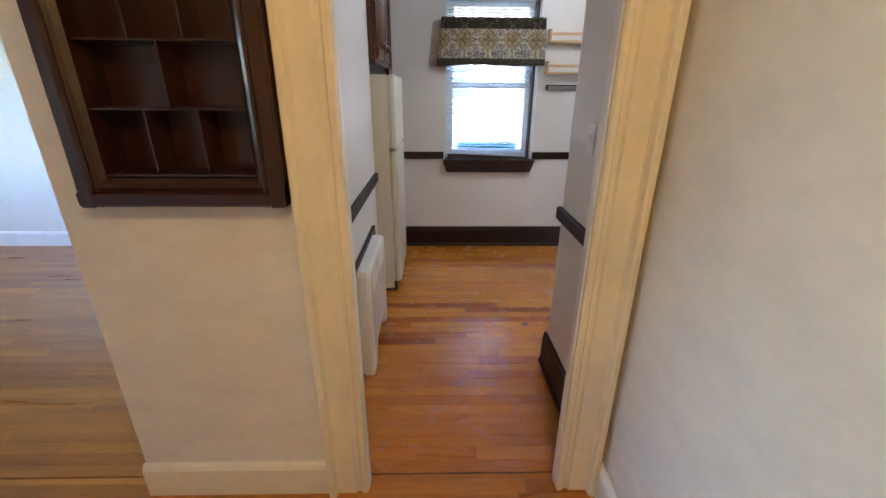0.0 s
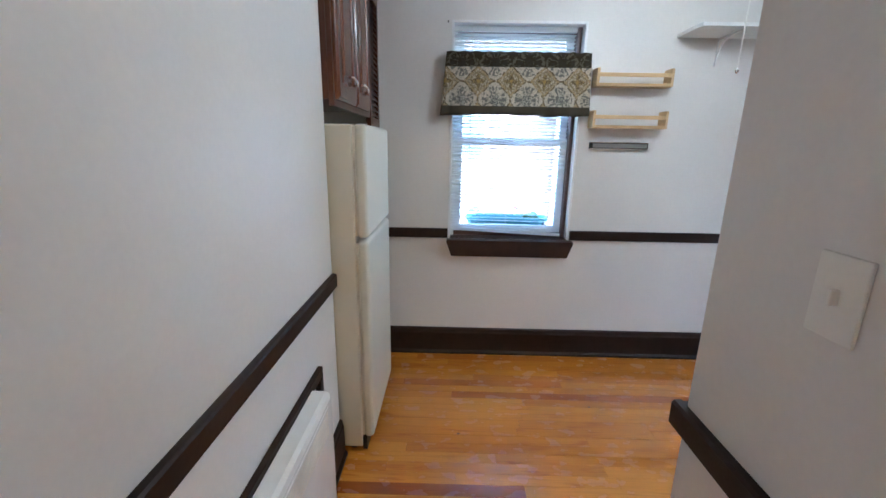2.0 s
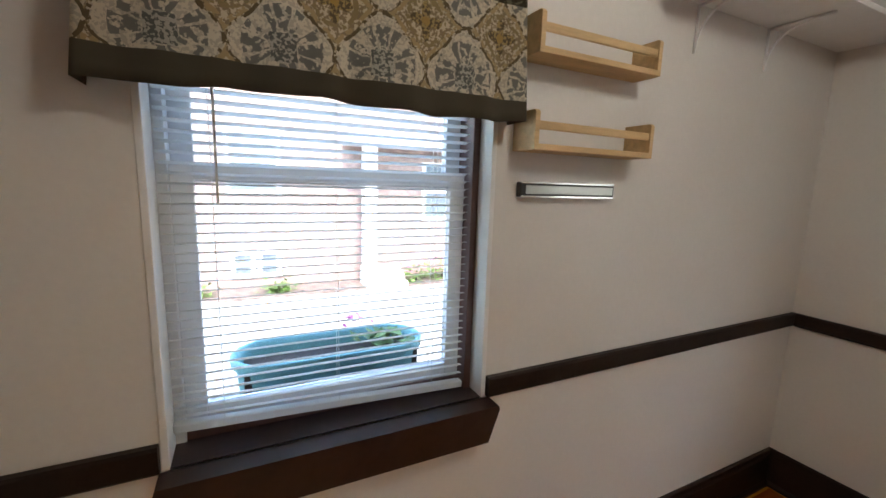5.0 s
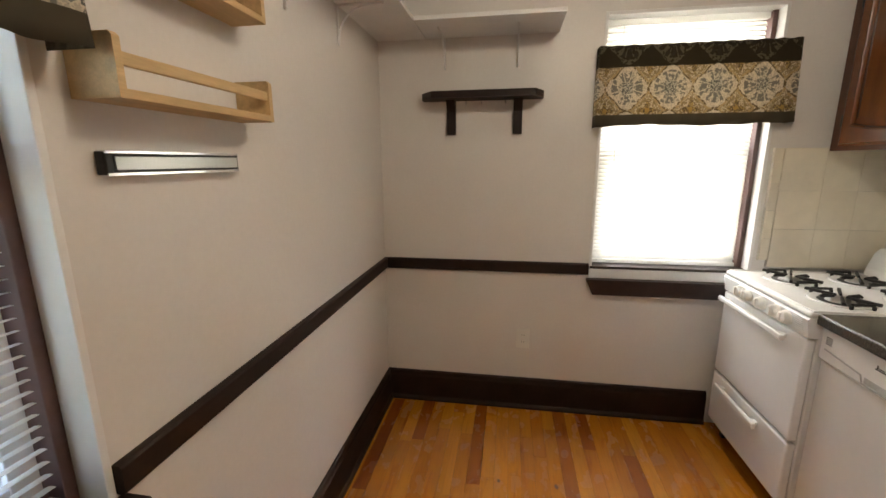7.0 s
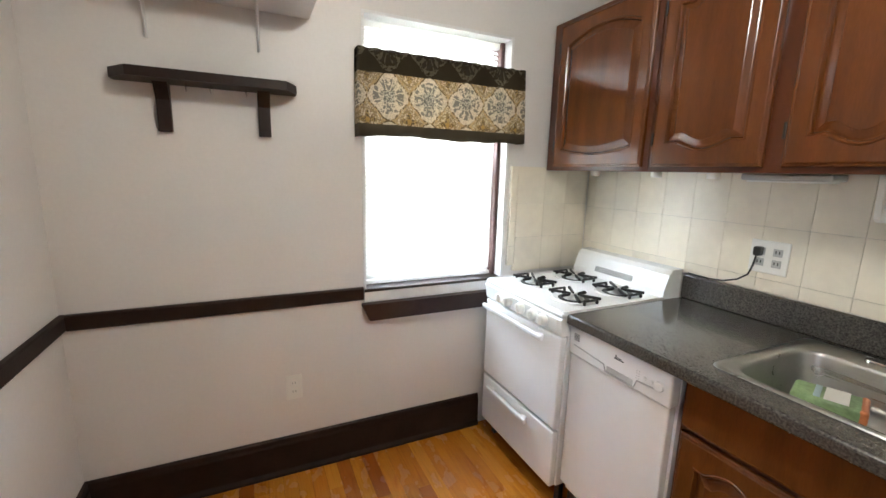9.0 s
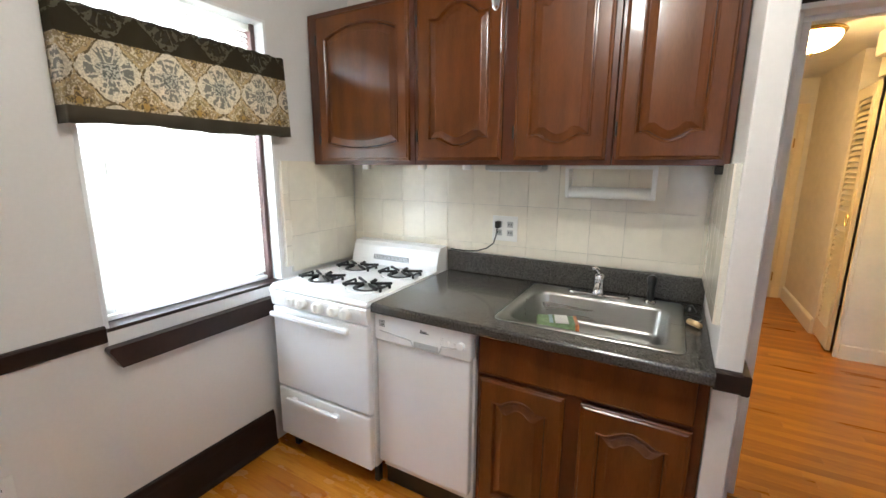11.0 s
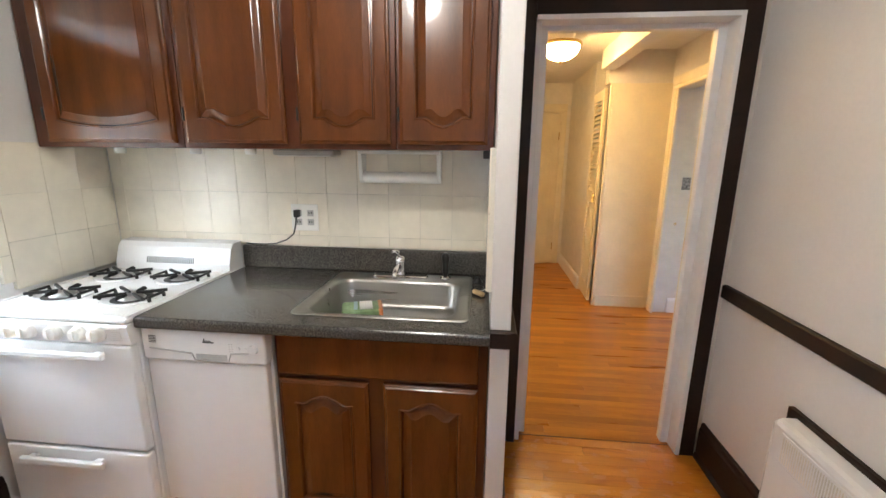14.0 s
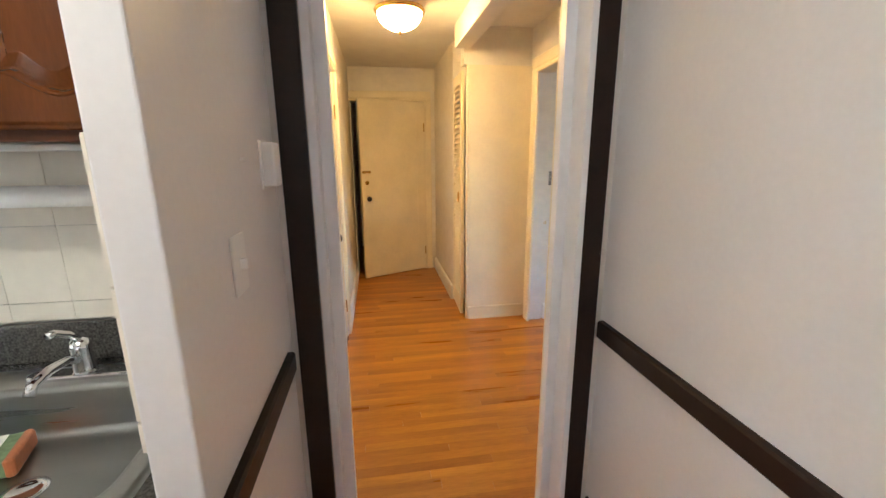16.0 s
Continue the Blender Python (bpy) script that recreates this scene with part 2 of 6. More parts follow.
def fabric(name, along, du, dz):
    """Printed cotton: pale medallions and dark squares on a brown ground, a header coloured darker for its missing
    backlight and a plain hem.
    """
    m = bpy.data.materials.new(name)
    m.use_nodes = True
    t = m.node_tree
    n, ln = t.nodes, t.links.new
    p = n["Principled BSDF"]
    p.inputs["Roughness"].default_value = 0.9

    def math_(op, a, b=None, c=None):
        k = n.new("ShaderNodeMath")
        k.operation = op
        for i, v in enumerate((a, b, c)):
            if v is None:
                continue
            if isinstance(v, (int, float)):
                k.inputs[i].default_value = v
            else:
                ln(v, k.inputs[i])
        return k.outputs[0]

    def mixc(f, a, b):
        k = n.new("ShaderNodeMix")
        k.data_type = "RGBA"
        ln(f, k.inputs["Factor"])
        for s, v in (("A", a), ("B", b)):
            if isinstance(v, tuple):
                k.inputs[s].default_value = (*v, 1)
            else:
                ln(v, k.inputs[s])
        return k.outputs["Result"]

    geo = n.new("ShaderNodeNewGeometry")
    sep = n.new("ShaderNodeSeparateXYZ")
    ln(geo.outputs["Position"], sep.inputs[0])
    u0, z0 = sep.outputs[along], sep.outputs["Z"]
    wob = n.new("ShaderNodeTexNoise")
    wob.inputs["Scale"].default_value = 55
    ln(geo.outputs["Position"], wob.inputs["Vector"])
    u = math_("MULTIPLY_ADD", wob.outputs["Fac"], 0.012, u0)
    z = math_("MULTIPLY_ADD", wob.outputs["Fac"], 0.012, z0)

    def cell(offset_u, offset_z):
        a = math_("SUBTRACT", math_("FRACT", math_("DIVIDE", math_("ADD", u, offset_u), PU)), 0.5)
        b = math_("SUBTRACT", math_("FRACT", math_("DIVIDE", math_("ADD", z, offset_z), PV)), 0.5)
        r = math_("SQRT", math_("ADD", math_("MULTIPLY", a, a), math_("MULTIPLY", b, b)))
        th = math_("ARCTAN2", b, a)
        return a, b, r, th

    def band(v, lo, hi):
        return math_("MULTIPLY", math_("GREATER_THAN", v, lo), math_("LESS_THAN", v, hi))

    PU, PV = 0.195, 0.206
    a, b, r, th = cell(4.885 + du, 0.045 + dz)
    a2, b2, r2, th2 = cell(4.885 + du + PU / 2, 0.045 + dz + PV / 2)
    petal = math_("ADD", 0.44, math_("MULTIPLY", 0.05, math_("COSINE", math_("MULTIPLY", th, 4.0))))
    med = math_("LESS_THAN", r, petal)
    blot = n.new("ShaderNodeTexNoise")
    blot.inputs["Scale"].default_value, blot.inputs["Detail"].default_value = 70, 3
    ln(geo.outputs["Position"], blot.inputs["Vector"])
    worn = math_("GREATER_THAN", blot.outputs["Fac"], 0.46)
    leafy = math_("MULTIPLY", math_("MULTIPLY", band(r, 0.14, 0.37), worn), math_("GREATER_THAN", math_("ADD", math_("COSINE", math_("MULTIPLY", th, 4.0)), math_("MULTIPLY", 0.8, math_("COSINE", math_("MULTIPLY", th, 12.0)))), -0.25))
    square = math_("LESS_THAN", math_("MAXIMUM", math_("ABSOLUTE", a), math_("ABSOLUTE", b)), 0.125)
    star = math_("LESS_THAN", r2, math_("ADD", 0.14, math_("MULTIPLY", 0.06, math_("COSINE", math_("MULTIPLY", th2, 4.0)))))
    ring = math_("MULTIPLY", band(r2, 0.20, 0.25), worn)
    outline = math_("MULTIPLY", band(math_("SUBTRACT", r, petal), -0.02, 0.015), math_("LESS_THAN", blot.outputs["Fac"], 0.53))
    arc = math_("MULTIPLY", band(math_("SUBTRACT", r, petal), 0.015, 0.06), worn)
    dotc = math_("LESS_THAN", r2, 0.05)
    speck = n.new("ShaderNodeTexNoise")
    speck.inputs["Scale"].default_value = 150
    speck.inputs["Detail"].default_value = 2
    ln(geo.outputs["Position"], speck.inputs["Vector"])
    sp = math_("GREATER_THAN", speck.outputs["Fac"], 0.51)
    ground = mixc(sp, (0.29, 0.22, 0.135), (0.62, 0.53, 0.38))
    c = mixc(ring, ground, (0.30, 0.23, 0.12))
    c = mixc(arc, c, (0.44, 0.32, 0.17))
    c = mixc(star, c, (0.14, 0.105, 0.06))
    c = mixc(math_("MULTIPLY", star, sp), c, (0.40, 0.29, 0.13))
    c = mixc(dotc, c, (0.42, 0.27, 0.09))
    c = mixc(med, c, (0.68, 0.60, 0.47))
    c = mixc(math_("MULTIPLY", med, math_("MULTIPLY", sp, 0.6)), c, (0.40, 0.35, 0.28))
    c = mixc(leafy, c, (0.21, 0.20, 0.175))
    c = mixc(outline, c, (0.15, 0.11, 0.06))
    c = mixc(square, c, (0.15, 0.145, 0.13))
    c = mixc(math_("MULTIPLY", square, sp), c, (0.50, 0.46, 0.38))
    # header print darkened in colour: no window light comes through the doubled cloth
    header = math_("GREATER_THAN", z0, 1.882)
    unlit_header = mixc(header, c, mixc(math_("MULTIPLY", math_("MULTIPLY", med, worn), 0.8), (0.050, 0.038, 0.020), mixc(math_("MAXIMUM", leafy, square), (0.17, 0.15, 0.10), (0.055, 0.045, 0.030))))
    hem = math_("LESS_THAN", z0, 1.664)
    c = mixc(hem, unlit_header, (0.098, 0.082, 0.056))
    ln(c, p.inputs["Base Color"])
    p.inputs["Subsurface Weight"].default_value = 0.0
    weave = n.new("ShaderNodeTexNoise")
    weave.inputs["Scale"].default_value = 600
    ln(geo.outputs["Position"], weave.inputs["Vector"])
    bmp = n.new("ShaderNodeBump")
    bmp.inputs["Strength"].default_value, bmp.inputs["Distance"].default_value = 0.3, 0.001
    ln(weave.outputs["Fac"], bmp.inputs["Height"])
    ln(bmp.outputs[0], p.inputs["Normal"])
    tr = n.new("ShaderNodeBsdfTranslucent")
    ln(c, tr.inputs["Color"])
    ms = n.new("ShaderNodeMixShader")
    ms.inputs[0].default_value = 0.45
    ln(p.outputs[0], ms.inputs[1])
    ln(tr.outputs[0], ms.inputs[2])
    ln(ms.outputs[0], n["Material Output"].inputs["Surface"])
    return m


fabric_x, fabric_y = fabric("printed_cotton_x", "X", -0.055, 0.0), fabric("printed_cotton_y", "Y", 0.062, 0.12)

# ---- mesh helpers ----
WORLD = {}
XF = [Matrix.Identity(4)]


def B(x0, y0, z0, x1, y1, z1, bev=0.0, seg=2):
    """A box between two corners, with rounded edges."""
    bm = bmesh.new()
    bmesh.ops.create_cube(bm, size=1)
    c, s = ((x0 + x1) / 2, (y0 + y1) / 2, (z0 + z1) / 2), (abs(x1 - x0), abs(y1 - y0), abs(z1 - z0))
    for v in bm.verts:
        v.co = Vector([c[i] + v.co[i] * s[i] for i in range(3)])
    if bev:
        bmesh.ops.bevel(bm, geom=bm.edges[:], offset=min(bev, min(s) * 0.45), segments=seg, affect="EDGES", profile=0.5)
    return bm


def join(*bms):
    out = bmesh.new()
    for b in bms:
        me = bpy.data.meshes.new("tmp")
        b.to_mesh(me)
        b.free()
        out.from_mesh(me)
        bpy.data.meshes.remove(me)
    return out


def prism(outline, place, depth, bev=0.0):
    """A closed outline [(u, v)] put into space by place(u, v, w), from w = 0 to w = depth."""
    bm = bmesh.new()
    lo = [bm.verts.new(place(u, v, 0)) for u, v in outline]
    hi = [bm.verts.new(place(u, v, depth)) for u, v in outline]
    k = len(outline)
    bm.faces.new(lo[::-1])
    top = bm.faces.new(hi)
    for i in range(k):
        bm.faces.new((lo[i], lo[(i + 1) % k], hi[(i + 1) % k], hi[i]))
    bmesh.ops.recalc_face_normals(bm, faces=bm.faces[:])
    if bev:
        bmesh.ops.bevel(bm, geom=list(top.edges), offset=bev, segments=2, affect="EDGES", profile=0.5)
    return bm


def tube(points, r, sides=8, closed=False):
    """A round bar along points."""
    bm = bmesh.new()
    pts = [Vector(p) for p in points]
    k, rings, side = len(pts), [], None
    for i, p in enumerate(pts):
        a = pts[(i - 1) % k] if closed or i else p
        b = pts[(i + 1) % k] if closed or i < k - 1 else p
        d = (b - a).normalized()
        if side is None:
            side = d.orthogonal().normalized()
        side = (side - d * side.dot(d)).normalized()
        up = d.cross(side)
        rings.append([bm.verts.new(p + r * (math.cos(w) * side + math.sin(w) * up)) for w in [2 * math.pi * j / sides for j in range(sides)]])
    for i in range(k if closed else k - 1):
        for j in range(sides):
            bm.faces.new((rings[i][j], rings[i][(j + 1) % sides], rings[(i + 1) % k][(j + 1) % sides], rings[(i + 1) % k][j]))
    if not closed:
        bm.faces.new(rings[0][::-1])
        bm.faces.new(rings[-1])
    bmesh.ops.recalc_face_normals(bm, faces=bm.faces[:])
    return bm


def lathe(profile, centre, axis="z", sides=24):
    """A profile [(radius, height)] turned about an axis through centre."""
    bm = bmesh.new()
    rings = []
    for r, h in profile:
        ring = []
        for j in range(sides):
            w = 2 * math.pi * j / sides
            a, b = r * math.cos(w), r * math.sin(w)
            q = {"z": (a, b, h), "y": (a, h, b), "x": (h, a, b)}[axis]
            ring.append(bm.verts.new(Vector(centre) + Vector(q)))
        rings.append(ring)
    for i in range(len(rings) - 1):
        for j in range(sides):
            bm.faces.new((rings[i][j], rings[i][(j + 1) % sides], rings[i + 1][(j + 1) % sides], rings[i + 1][j]))
    bm.faces.new(rings[0])
    bm.faces.new(rings[-1])
    bmesh.ops.recalc_face_normals(bm, faces=bm.faces[:])
    return bm


def part(name, bm, material, parent=None, label="", smooth=False):
    """Links bm, given in world metres, as one mesh object under parent."""
    bm.transform(XF[-1])
    lo = Vector([min(v.co[i] for v in bm.verts) for i in range(3)])
    hi = Vector([max(v.co[i] for v in bm.verts) for i in range(3)])
    c = (lo + hi) / 2
    if parent is None:
        c.z = lo.z
    for v in bm.verts:
        v.co -= c
    me = bpy.data.meshes.new(name)
    if smooth:
        for f in bm.faces:
            f.smooth = True
    bm.to_mesh(me)
    bm.free()
    me.materials.append(material)
    ob = new(name, me)
    WORLD[ob.name] = c
    if parent is not None:
        ob.parent = parent
        ob.location = c - WORLD[parent.name]
    else:
        ob.location = c
    if label:
        tagged(ob, label)
    return ob


def thing(name, base, label, category, group=""):
    ob = new(name)
    ob.empty_display_size = 0.05
    p = XF[-1] @ Vector(base)
    ob.location = p
    WORLD[ob.name] = p
    return tagged(ob, label, category, group)


def piece(name, me, parent, c, s):
    """A piece that shares its mesh, scaled to size."""
    ob = new(name, me)
    ob.parent = parent
    ob.location = Vector(c) - WORLD[parent.name]
    ob.scale = s
    return ob


def structure(name, bm, material, label, category):
    return tagged(part(name, bm, material), label, category, kind="structure")


def wall(axis, lo, hi, u0, u1, z0, z1, holes=()):
    """A wall from lo to hi along axis, with openings (ua, ub, za, zb) cut through."""
    us = sorted({u0, u1, *[h[0] for h in holes], *[h[1] for h in holes]})
    zs = sorted({z0, z1, *[h[2] for h in holes], *[h[3] for h in holes]})
    us, zs = [u for u in us if u0 <= u <= u1], [z for z in zs if z0 <= z <= z1]
    full = {}
    for i in range(len(us) - 1):
        for j in range(len(zs) - 1):
            cu, cz = (us[i] + us[i + 1]) / 2, (zs[j] + zs[j + 1]) / 2
            full[i, j] = not any(h[0] < cu < h[1] and h[2] < cz < h[3] for h in holes)
    bm = bmesh.new()
    cache = {}

    def vert(i, j, w):
        if (i, j, w) not in cache:
            p = (us[i], w, zs[j]) if axis == "y" else (w, us[i], zs[j])
            cache[i, j, w] = bm.verts.new(p)
        return cache[i, j, w]

    for (i, j), f in full.items():
        if not f:
            continue
        for w in (lo, hi):
            bm.faces.new([vert(i, j, w), vert(i + 1, j, w), vert(i + 1, j + 1, w), vert(i, j + 1, w)])
        for di, dj, a, b in ((-1, 0, (i, j), (i, j + 1)), (1, 0, (i + 1, j), (i + 1, j + 1)), (0, -1, (i, j), (i + 1, j)), (0, 1, (i, j + 1), (i + 1, j + 1))):
            if not full.get((i + di, j + dj)):
                bm.faces.new([vert(*a, lo), vert(*b, lo), vert(*b, hi), vert(*a, hi)])
    bmesh.ops.recalc_face_normals(bm, faces=bm.faces[:])
    return bm


def moulded(profile, axis, a0, a1, sign=1, base=0.0):
    """A length of trim: profile [(out, z)] run from a0 to a1 along axis, standing out from base by sign * out."""
    if axis == "x":
        place = lambda u, v, w: (a0 + w, base + sign * u, v)
    else:
        place = lambda u, v, w: (base + sign * u, a0 + w, v)
    return prism(profile, place, a1 - a0)

# ---- structure ----
CEIL = 2.42
XE, YN, YS = 2.60, 3.81, 1.275          # kitchen: east, north and south wall faces
XP, XS0, XS1, YSTUB = -0.41, 0.604, 0.672, 1.925   # passage wall, stub wall
YH, XH = 1.165, 0.61                   # hall: faces of the doorway wall and the east wall
HL, HR = -0.259, 0.450          # inner edges of the jamb on the hall side
W1 = (0.073, 0.874, 0.835, 2.149)       # north window opening: x0, x1, z0, z1
W2 = (1.86, 2.66, 0.873, 2.15)       # east window opening: y0, y1, z0, z1
D = (-0.275, 0.468, 2.005)              # doorway to the kitchen: x0, x1, head

structure("wall_north", wall("y", YN, YN + 0.2, -5.2, XE + 0.2, -0.1, CEIL, [W1]), paint, "pale grey-white painted kitchen wall with a window opening", "wall")
structure("wall_east", wall("x", XE, XE + 0.2, YH, YN, -0.1, CEIL, [W2]), paint, "pale grey-white painted kitchen wall with a window opening", "wall")
structure("wall_south", wall("y", YH, YS, -1.07, XE, -0.1, CEIL, [(D[0] - 0.04, D[1] + 0.04, -0.1, D[2] + 0.04), (-0.888, -0.461, 1.200, 1.86)]), plaster,
          "off-white painted wall with a doorway and a recessed niche", "wall")
structure("wall_stub", B(XS0, YS, -0.1, XS1, YSTUB, CEIL, 0.004), paint, "white painted stub wall beside the counter", "wall")
structure("wall_passage", B(XP - 0.12, YS, -0.1, XP, 2.785, CEIL, 0.003), paint, "pale grey-white painted passage wall with a glossy sheen", "wall")
structure("wall_recess", B(-0.97, 2.685, -0.1, XP - 0.12, 2.785, CEIL), paint, "white painted side wall of the refrigerator recess", "wall")
structure("wall_west", B(-1.07, YS, -0.1, -0.97, YN, CEIL), paint, "white painted wall between the kitchen and the living room", "wall")
structure("wall_hall_east", wall("x", XH, XH + 0.12, -4.1, YH, -0.1, CEIL, [(-0.75, 0.02, -0.1, 2.03)]), plaster, "off-white hall wall with trowelled plaster texture and a doorway", "wall")
structure("wall_hall_west", B(-0.53, -2.63, -0.1, -0.39, -1.42, CEIL), plaster, "off-white painted hall wall", "wall")
structure("wall_hall_end", wall("y", -2.78, -2.63, -1.07, XH, -0.1, CEIL, [(-0.24, 0.595, -0.1, 2.045)]), plaster, "off-white painted end wall of the hall with a doorway", "wall")
structure("wall_closet_head", B(-0.95, -1.05, 2.135, -0.39, -0.93, CEIL), plaster, "off-white wall above the closet", "wall")
structure("wall_closet_back", B(-1.07, -2.63, -0.1, -0.95, -0.92, CEIL), plaster, "off-white wall at the back of the closet", "wall")
structure("wall_opening_head", B(-1.07, -0.78, 2.06, -0.95, YH, CEIL), plaster, "off-white header wall above the wide opening", "wall")
structure("wall_opening_side", B(-1.07, -0.92, -0.1, -0.95, -0.78, CEIL), plaster, "off-white wall beside the wide opening", "wall")
structure("wall_living_south", B(-5.2, -0.92, -0.1, -1.07, -0.80, CEIL), plaster, "off-white living room wall", "wall")
structure("wall_living_west", wall("x", -5.2, -5.0, -0.80, YN, -0.1, CEIL, [(0.6, 2.6, 0.75, 2.05)]), plaster, "off-white living room wall with a window opening", "wall")
structure("ceiling_beam", B(-0.44, -0.93, 2.25, -0.315, YH, CEIL, 0.006), ceiling_paint, "off-white painted ceiling beam", "beam")
structure("ceiling", B(-5.2, -4.2, CEIL, XE + 0.2, YN + 0.2, CEIL + 0.1), ceiling_paint, "off-white painted ceiling", "ceiling")
# unseen wall, added to keep sky light out of the end door's gap
structure("wall_vestibule_side", B(-1.07, -4.1, -0.1, -0.95, -2.78, CEIL), plaster, "unseen side wall added to shut daylight out beyond the end door", "wall")
structure("wall_vestibule", B(-1.07, -4.2, -0.1, XH + 0.12, -4.1, CEIL), plaster, "dim wall beyond the end door", "wall")

# baseboards and chair rails of the kitchen
BASE = [(0, 0), (0.030, 0), (0.030, 0.012), (0.020, 0.028), (0.018, 0.155), (0.014, 0.165), (0.012, 0.185), (0.006, 0.192), (0, 0.192)]
RAIL = [(0, 0.838), (0.016, 0.838), (0.021, 0.844), (0.021, 0.894), (0.016, 0.900), (0, 0.900)]


def trim_run(profile, name, label, *runs):
    for axis, a0, a1, sign, base in runs:
        structure(name, moulded(profile, axis, a0, a1, sign, base), dark_trim, label, "trim")


trim_run(BASE, "baseboard", "dark brown stained wooden baseboard",
         ("x", -0.97, XE, -1, YN), ("y", 1.99, YN - 0.004, -1, XE), ("y", YS + 0.02, 2.785, 1, XP),
         ("y", YS + 0.02, YSTUB + 0.03, -1, XS0), ("x", XS0, XS1, 1, YSTUB))
trim_run(RAIL, "chair_rail", "dark brown stained wooden chair rail",
         ("x", -0.97, W1[0] - 0.002, -1, YN), ("x", W1[1] + 0.002, XE, -1, YN), ("y", W2[1] + 0.002, YN - 0.021, -1, XE),
         ("y", YS + 0.07, YSTUB + 0.021, -1, XS0), ("x", XS0, XS1, 1, YSTUB))
LR = [(u, z + 0.004) for u, z in RAIL]
trim_run(LR, "chair_rail", "dark brown stained wooden chair rail", ("y", YS + 0.021, 2.78, 1, XP))

# white skirting of the hall and the living room
HB = [(0, 0), (0.022, 0), (0.022, 0.12), (0.016, 0.135), (0.008, 0.142), (0, 0.142)]
for axis, a0, a1, sign, base, name in (
        ("x", -1.075, HL - 0.144, -1, YH, "baseboard"), ("y", 0.112, YH, -1, XH, "baseboard"), ("y", -2.63, -0.842, -1, XH, "baseboard"),
        ("y", -2.63, -1.43, 1, -0.39, "baseboard"), ("x", -5.0, -1.07, -1, YN, "baseboard"), ("x", -5.0, -1.09, 1, -0.80, "baseboard"),
        ("y", -0.78, YN, 1, -5.0, "baseboard"), ("y", 1.19, YN, -1, -1.07, "baseboard")):
    structure(name, moulded(HB, axis, a0, a1, sign, base), cream if base == YH else white_trim, "cream painted wooden baseboard", "trim")

# doorway between the hall and the kitchen: jamb lining, cream casing, dark casing
JA, JB, JM, JY1 = D[0] - 0.04, D[1] + 0.04, 1.205, YS + 0.022
structure("door_jamb", join(B(JA, YH + 0.001, 0, HL, JM, D[2], 0.002), B(HR, YH + 0.001, 0, JB, JM, D[2], 0.002),
                            B(JA, YH + 0.001, D[2], JB, JM, D[2] + 0.04, 0.002),
                            B(JA, JM, 0, D[0] - 0.019, JY1, D[2] + 0.02, 0.002),
                            B(JA, JM, D[2] + 0.02, JB, JY1, D[2] + 0.04, 0.002)), white_trim, "white painted rebated door jamb without a door", "door frame")
structure("door_jamb", B(0.486, JM + 0.001, 0, JB, YS - 0.001, D[2] + 0.019, 0.002), white_trim, "white painted inner face of the door jamb", "door frame")
CAS = [(0, 0), (0.016, 0), (0.022, 0.006), (0.022, 0.018), (0.015, 0.024), (0.015, 0.036), (0.022, 0.042), (0.022, 0.105), (0.018, 0.112), (0, 0.112)]


def casing(name, plane, sign, axis, inner, outward, z0, z1, material, label, profile=CAS, width=None):
    """An upright of door casing: its profile runs outward from the opening's edge."""
    prof = [(o, w) for o, w in profile]
    if width:
        prof = [(o, w * width / 0.112) for o, w in prof]
    if axis == "x":
        place = lambda o, w, h: (inner + outward * w, plane + sign * o, z0 + h)
    else:
        place = lambda o, w, h: (plane + sign * o, inner + outward * w, z0 + h)
    return structure(name, prism(prof, place, z1 - z0), material, label, "door frame")


def casing_head(name, plane, sign, axis, u0, u1, z, material, label, profile=CAS):
    if axis == "x":
        place = lambda o, w, h: (u0 + h, plane + sign * o, z + w)
    else:
        place = lambda o, w, h: (plane + sign * o, u0 + h, z + w)
    return structure(name, prism([(o, w) for o, w in profile], place, u1 - u0), material, label, "door frame")


HCAS = [(0, 0), (0.016, 0), (0.022, 0.006), (0.022, 0.020), (0.013, 0.026), (0.013, 0.040), (0.022, 0.046), (0.022, 0.108), (0.030, 0.112), (0.046, 0.116), (0.050, 0.122), (0.050, 0.136), (0.046, 0.140), (0, 0.140)]
casing("door_casing", YH, -1, "x", HL - 0.003, -1, 0, D[2] + 0.145, cream, "cream painted moulded door casing", HCAS)
casing("door_casing", YH, -1, "x", HR + 0.003, 1, 0, D[2] + 0.145, cream, "cream painted moulded door casing", HCAS)
casing_head("door_casing", YH, -1, "x", HL - 0.003, HR + 0.003, D[2] + 0.005, cream, "cream painted moulded door casing", HCAS)
DC = [(0, 0), (0.018, 0), (0.020, 0.004), (0.020, 0.092), (0.016, 0.096), (0, 0.096)]
casing("door_casing", YS, 1, "x", D[0] - 0.027, -1, 0, D[2] + 0.13, dark_trim, "dark brown stained door casing", DC, 0.096)
casing("door_casing", YS, 1, "x", D[1] + 0.043, 1, 0, D[2] + 0.13, dark_trim, "dark brown stained door casing", DC, 0.086)
casing_head("door_casing", YS, 1, "x", D[0] - 0.027, D[1] + 0.043, D[2] + 0.03, dark_trim, "dark brown stained door casing", [(0, 0), (0.018, 0), (0.020, 0.004), (0.020, 0.096), (0, 0.10)])

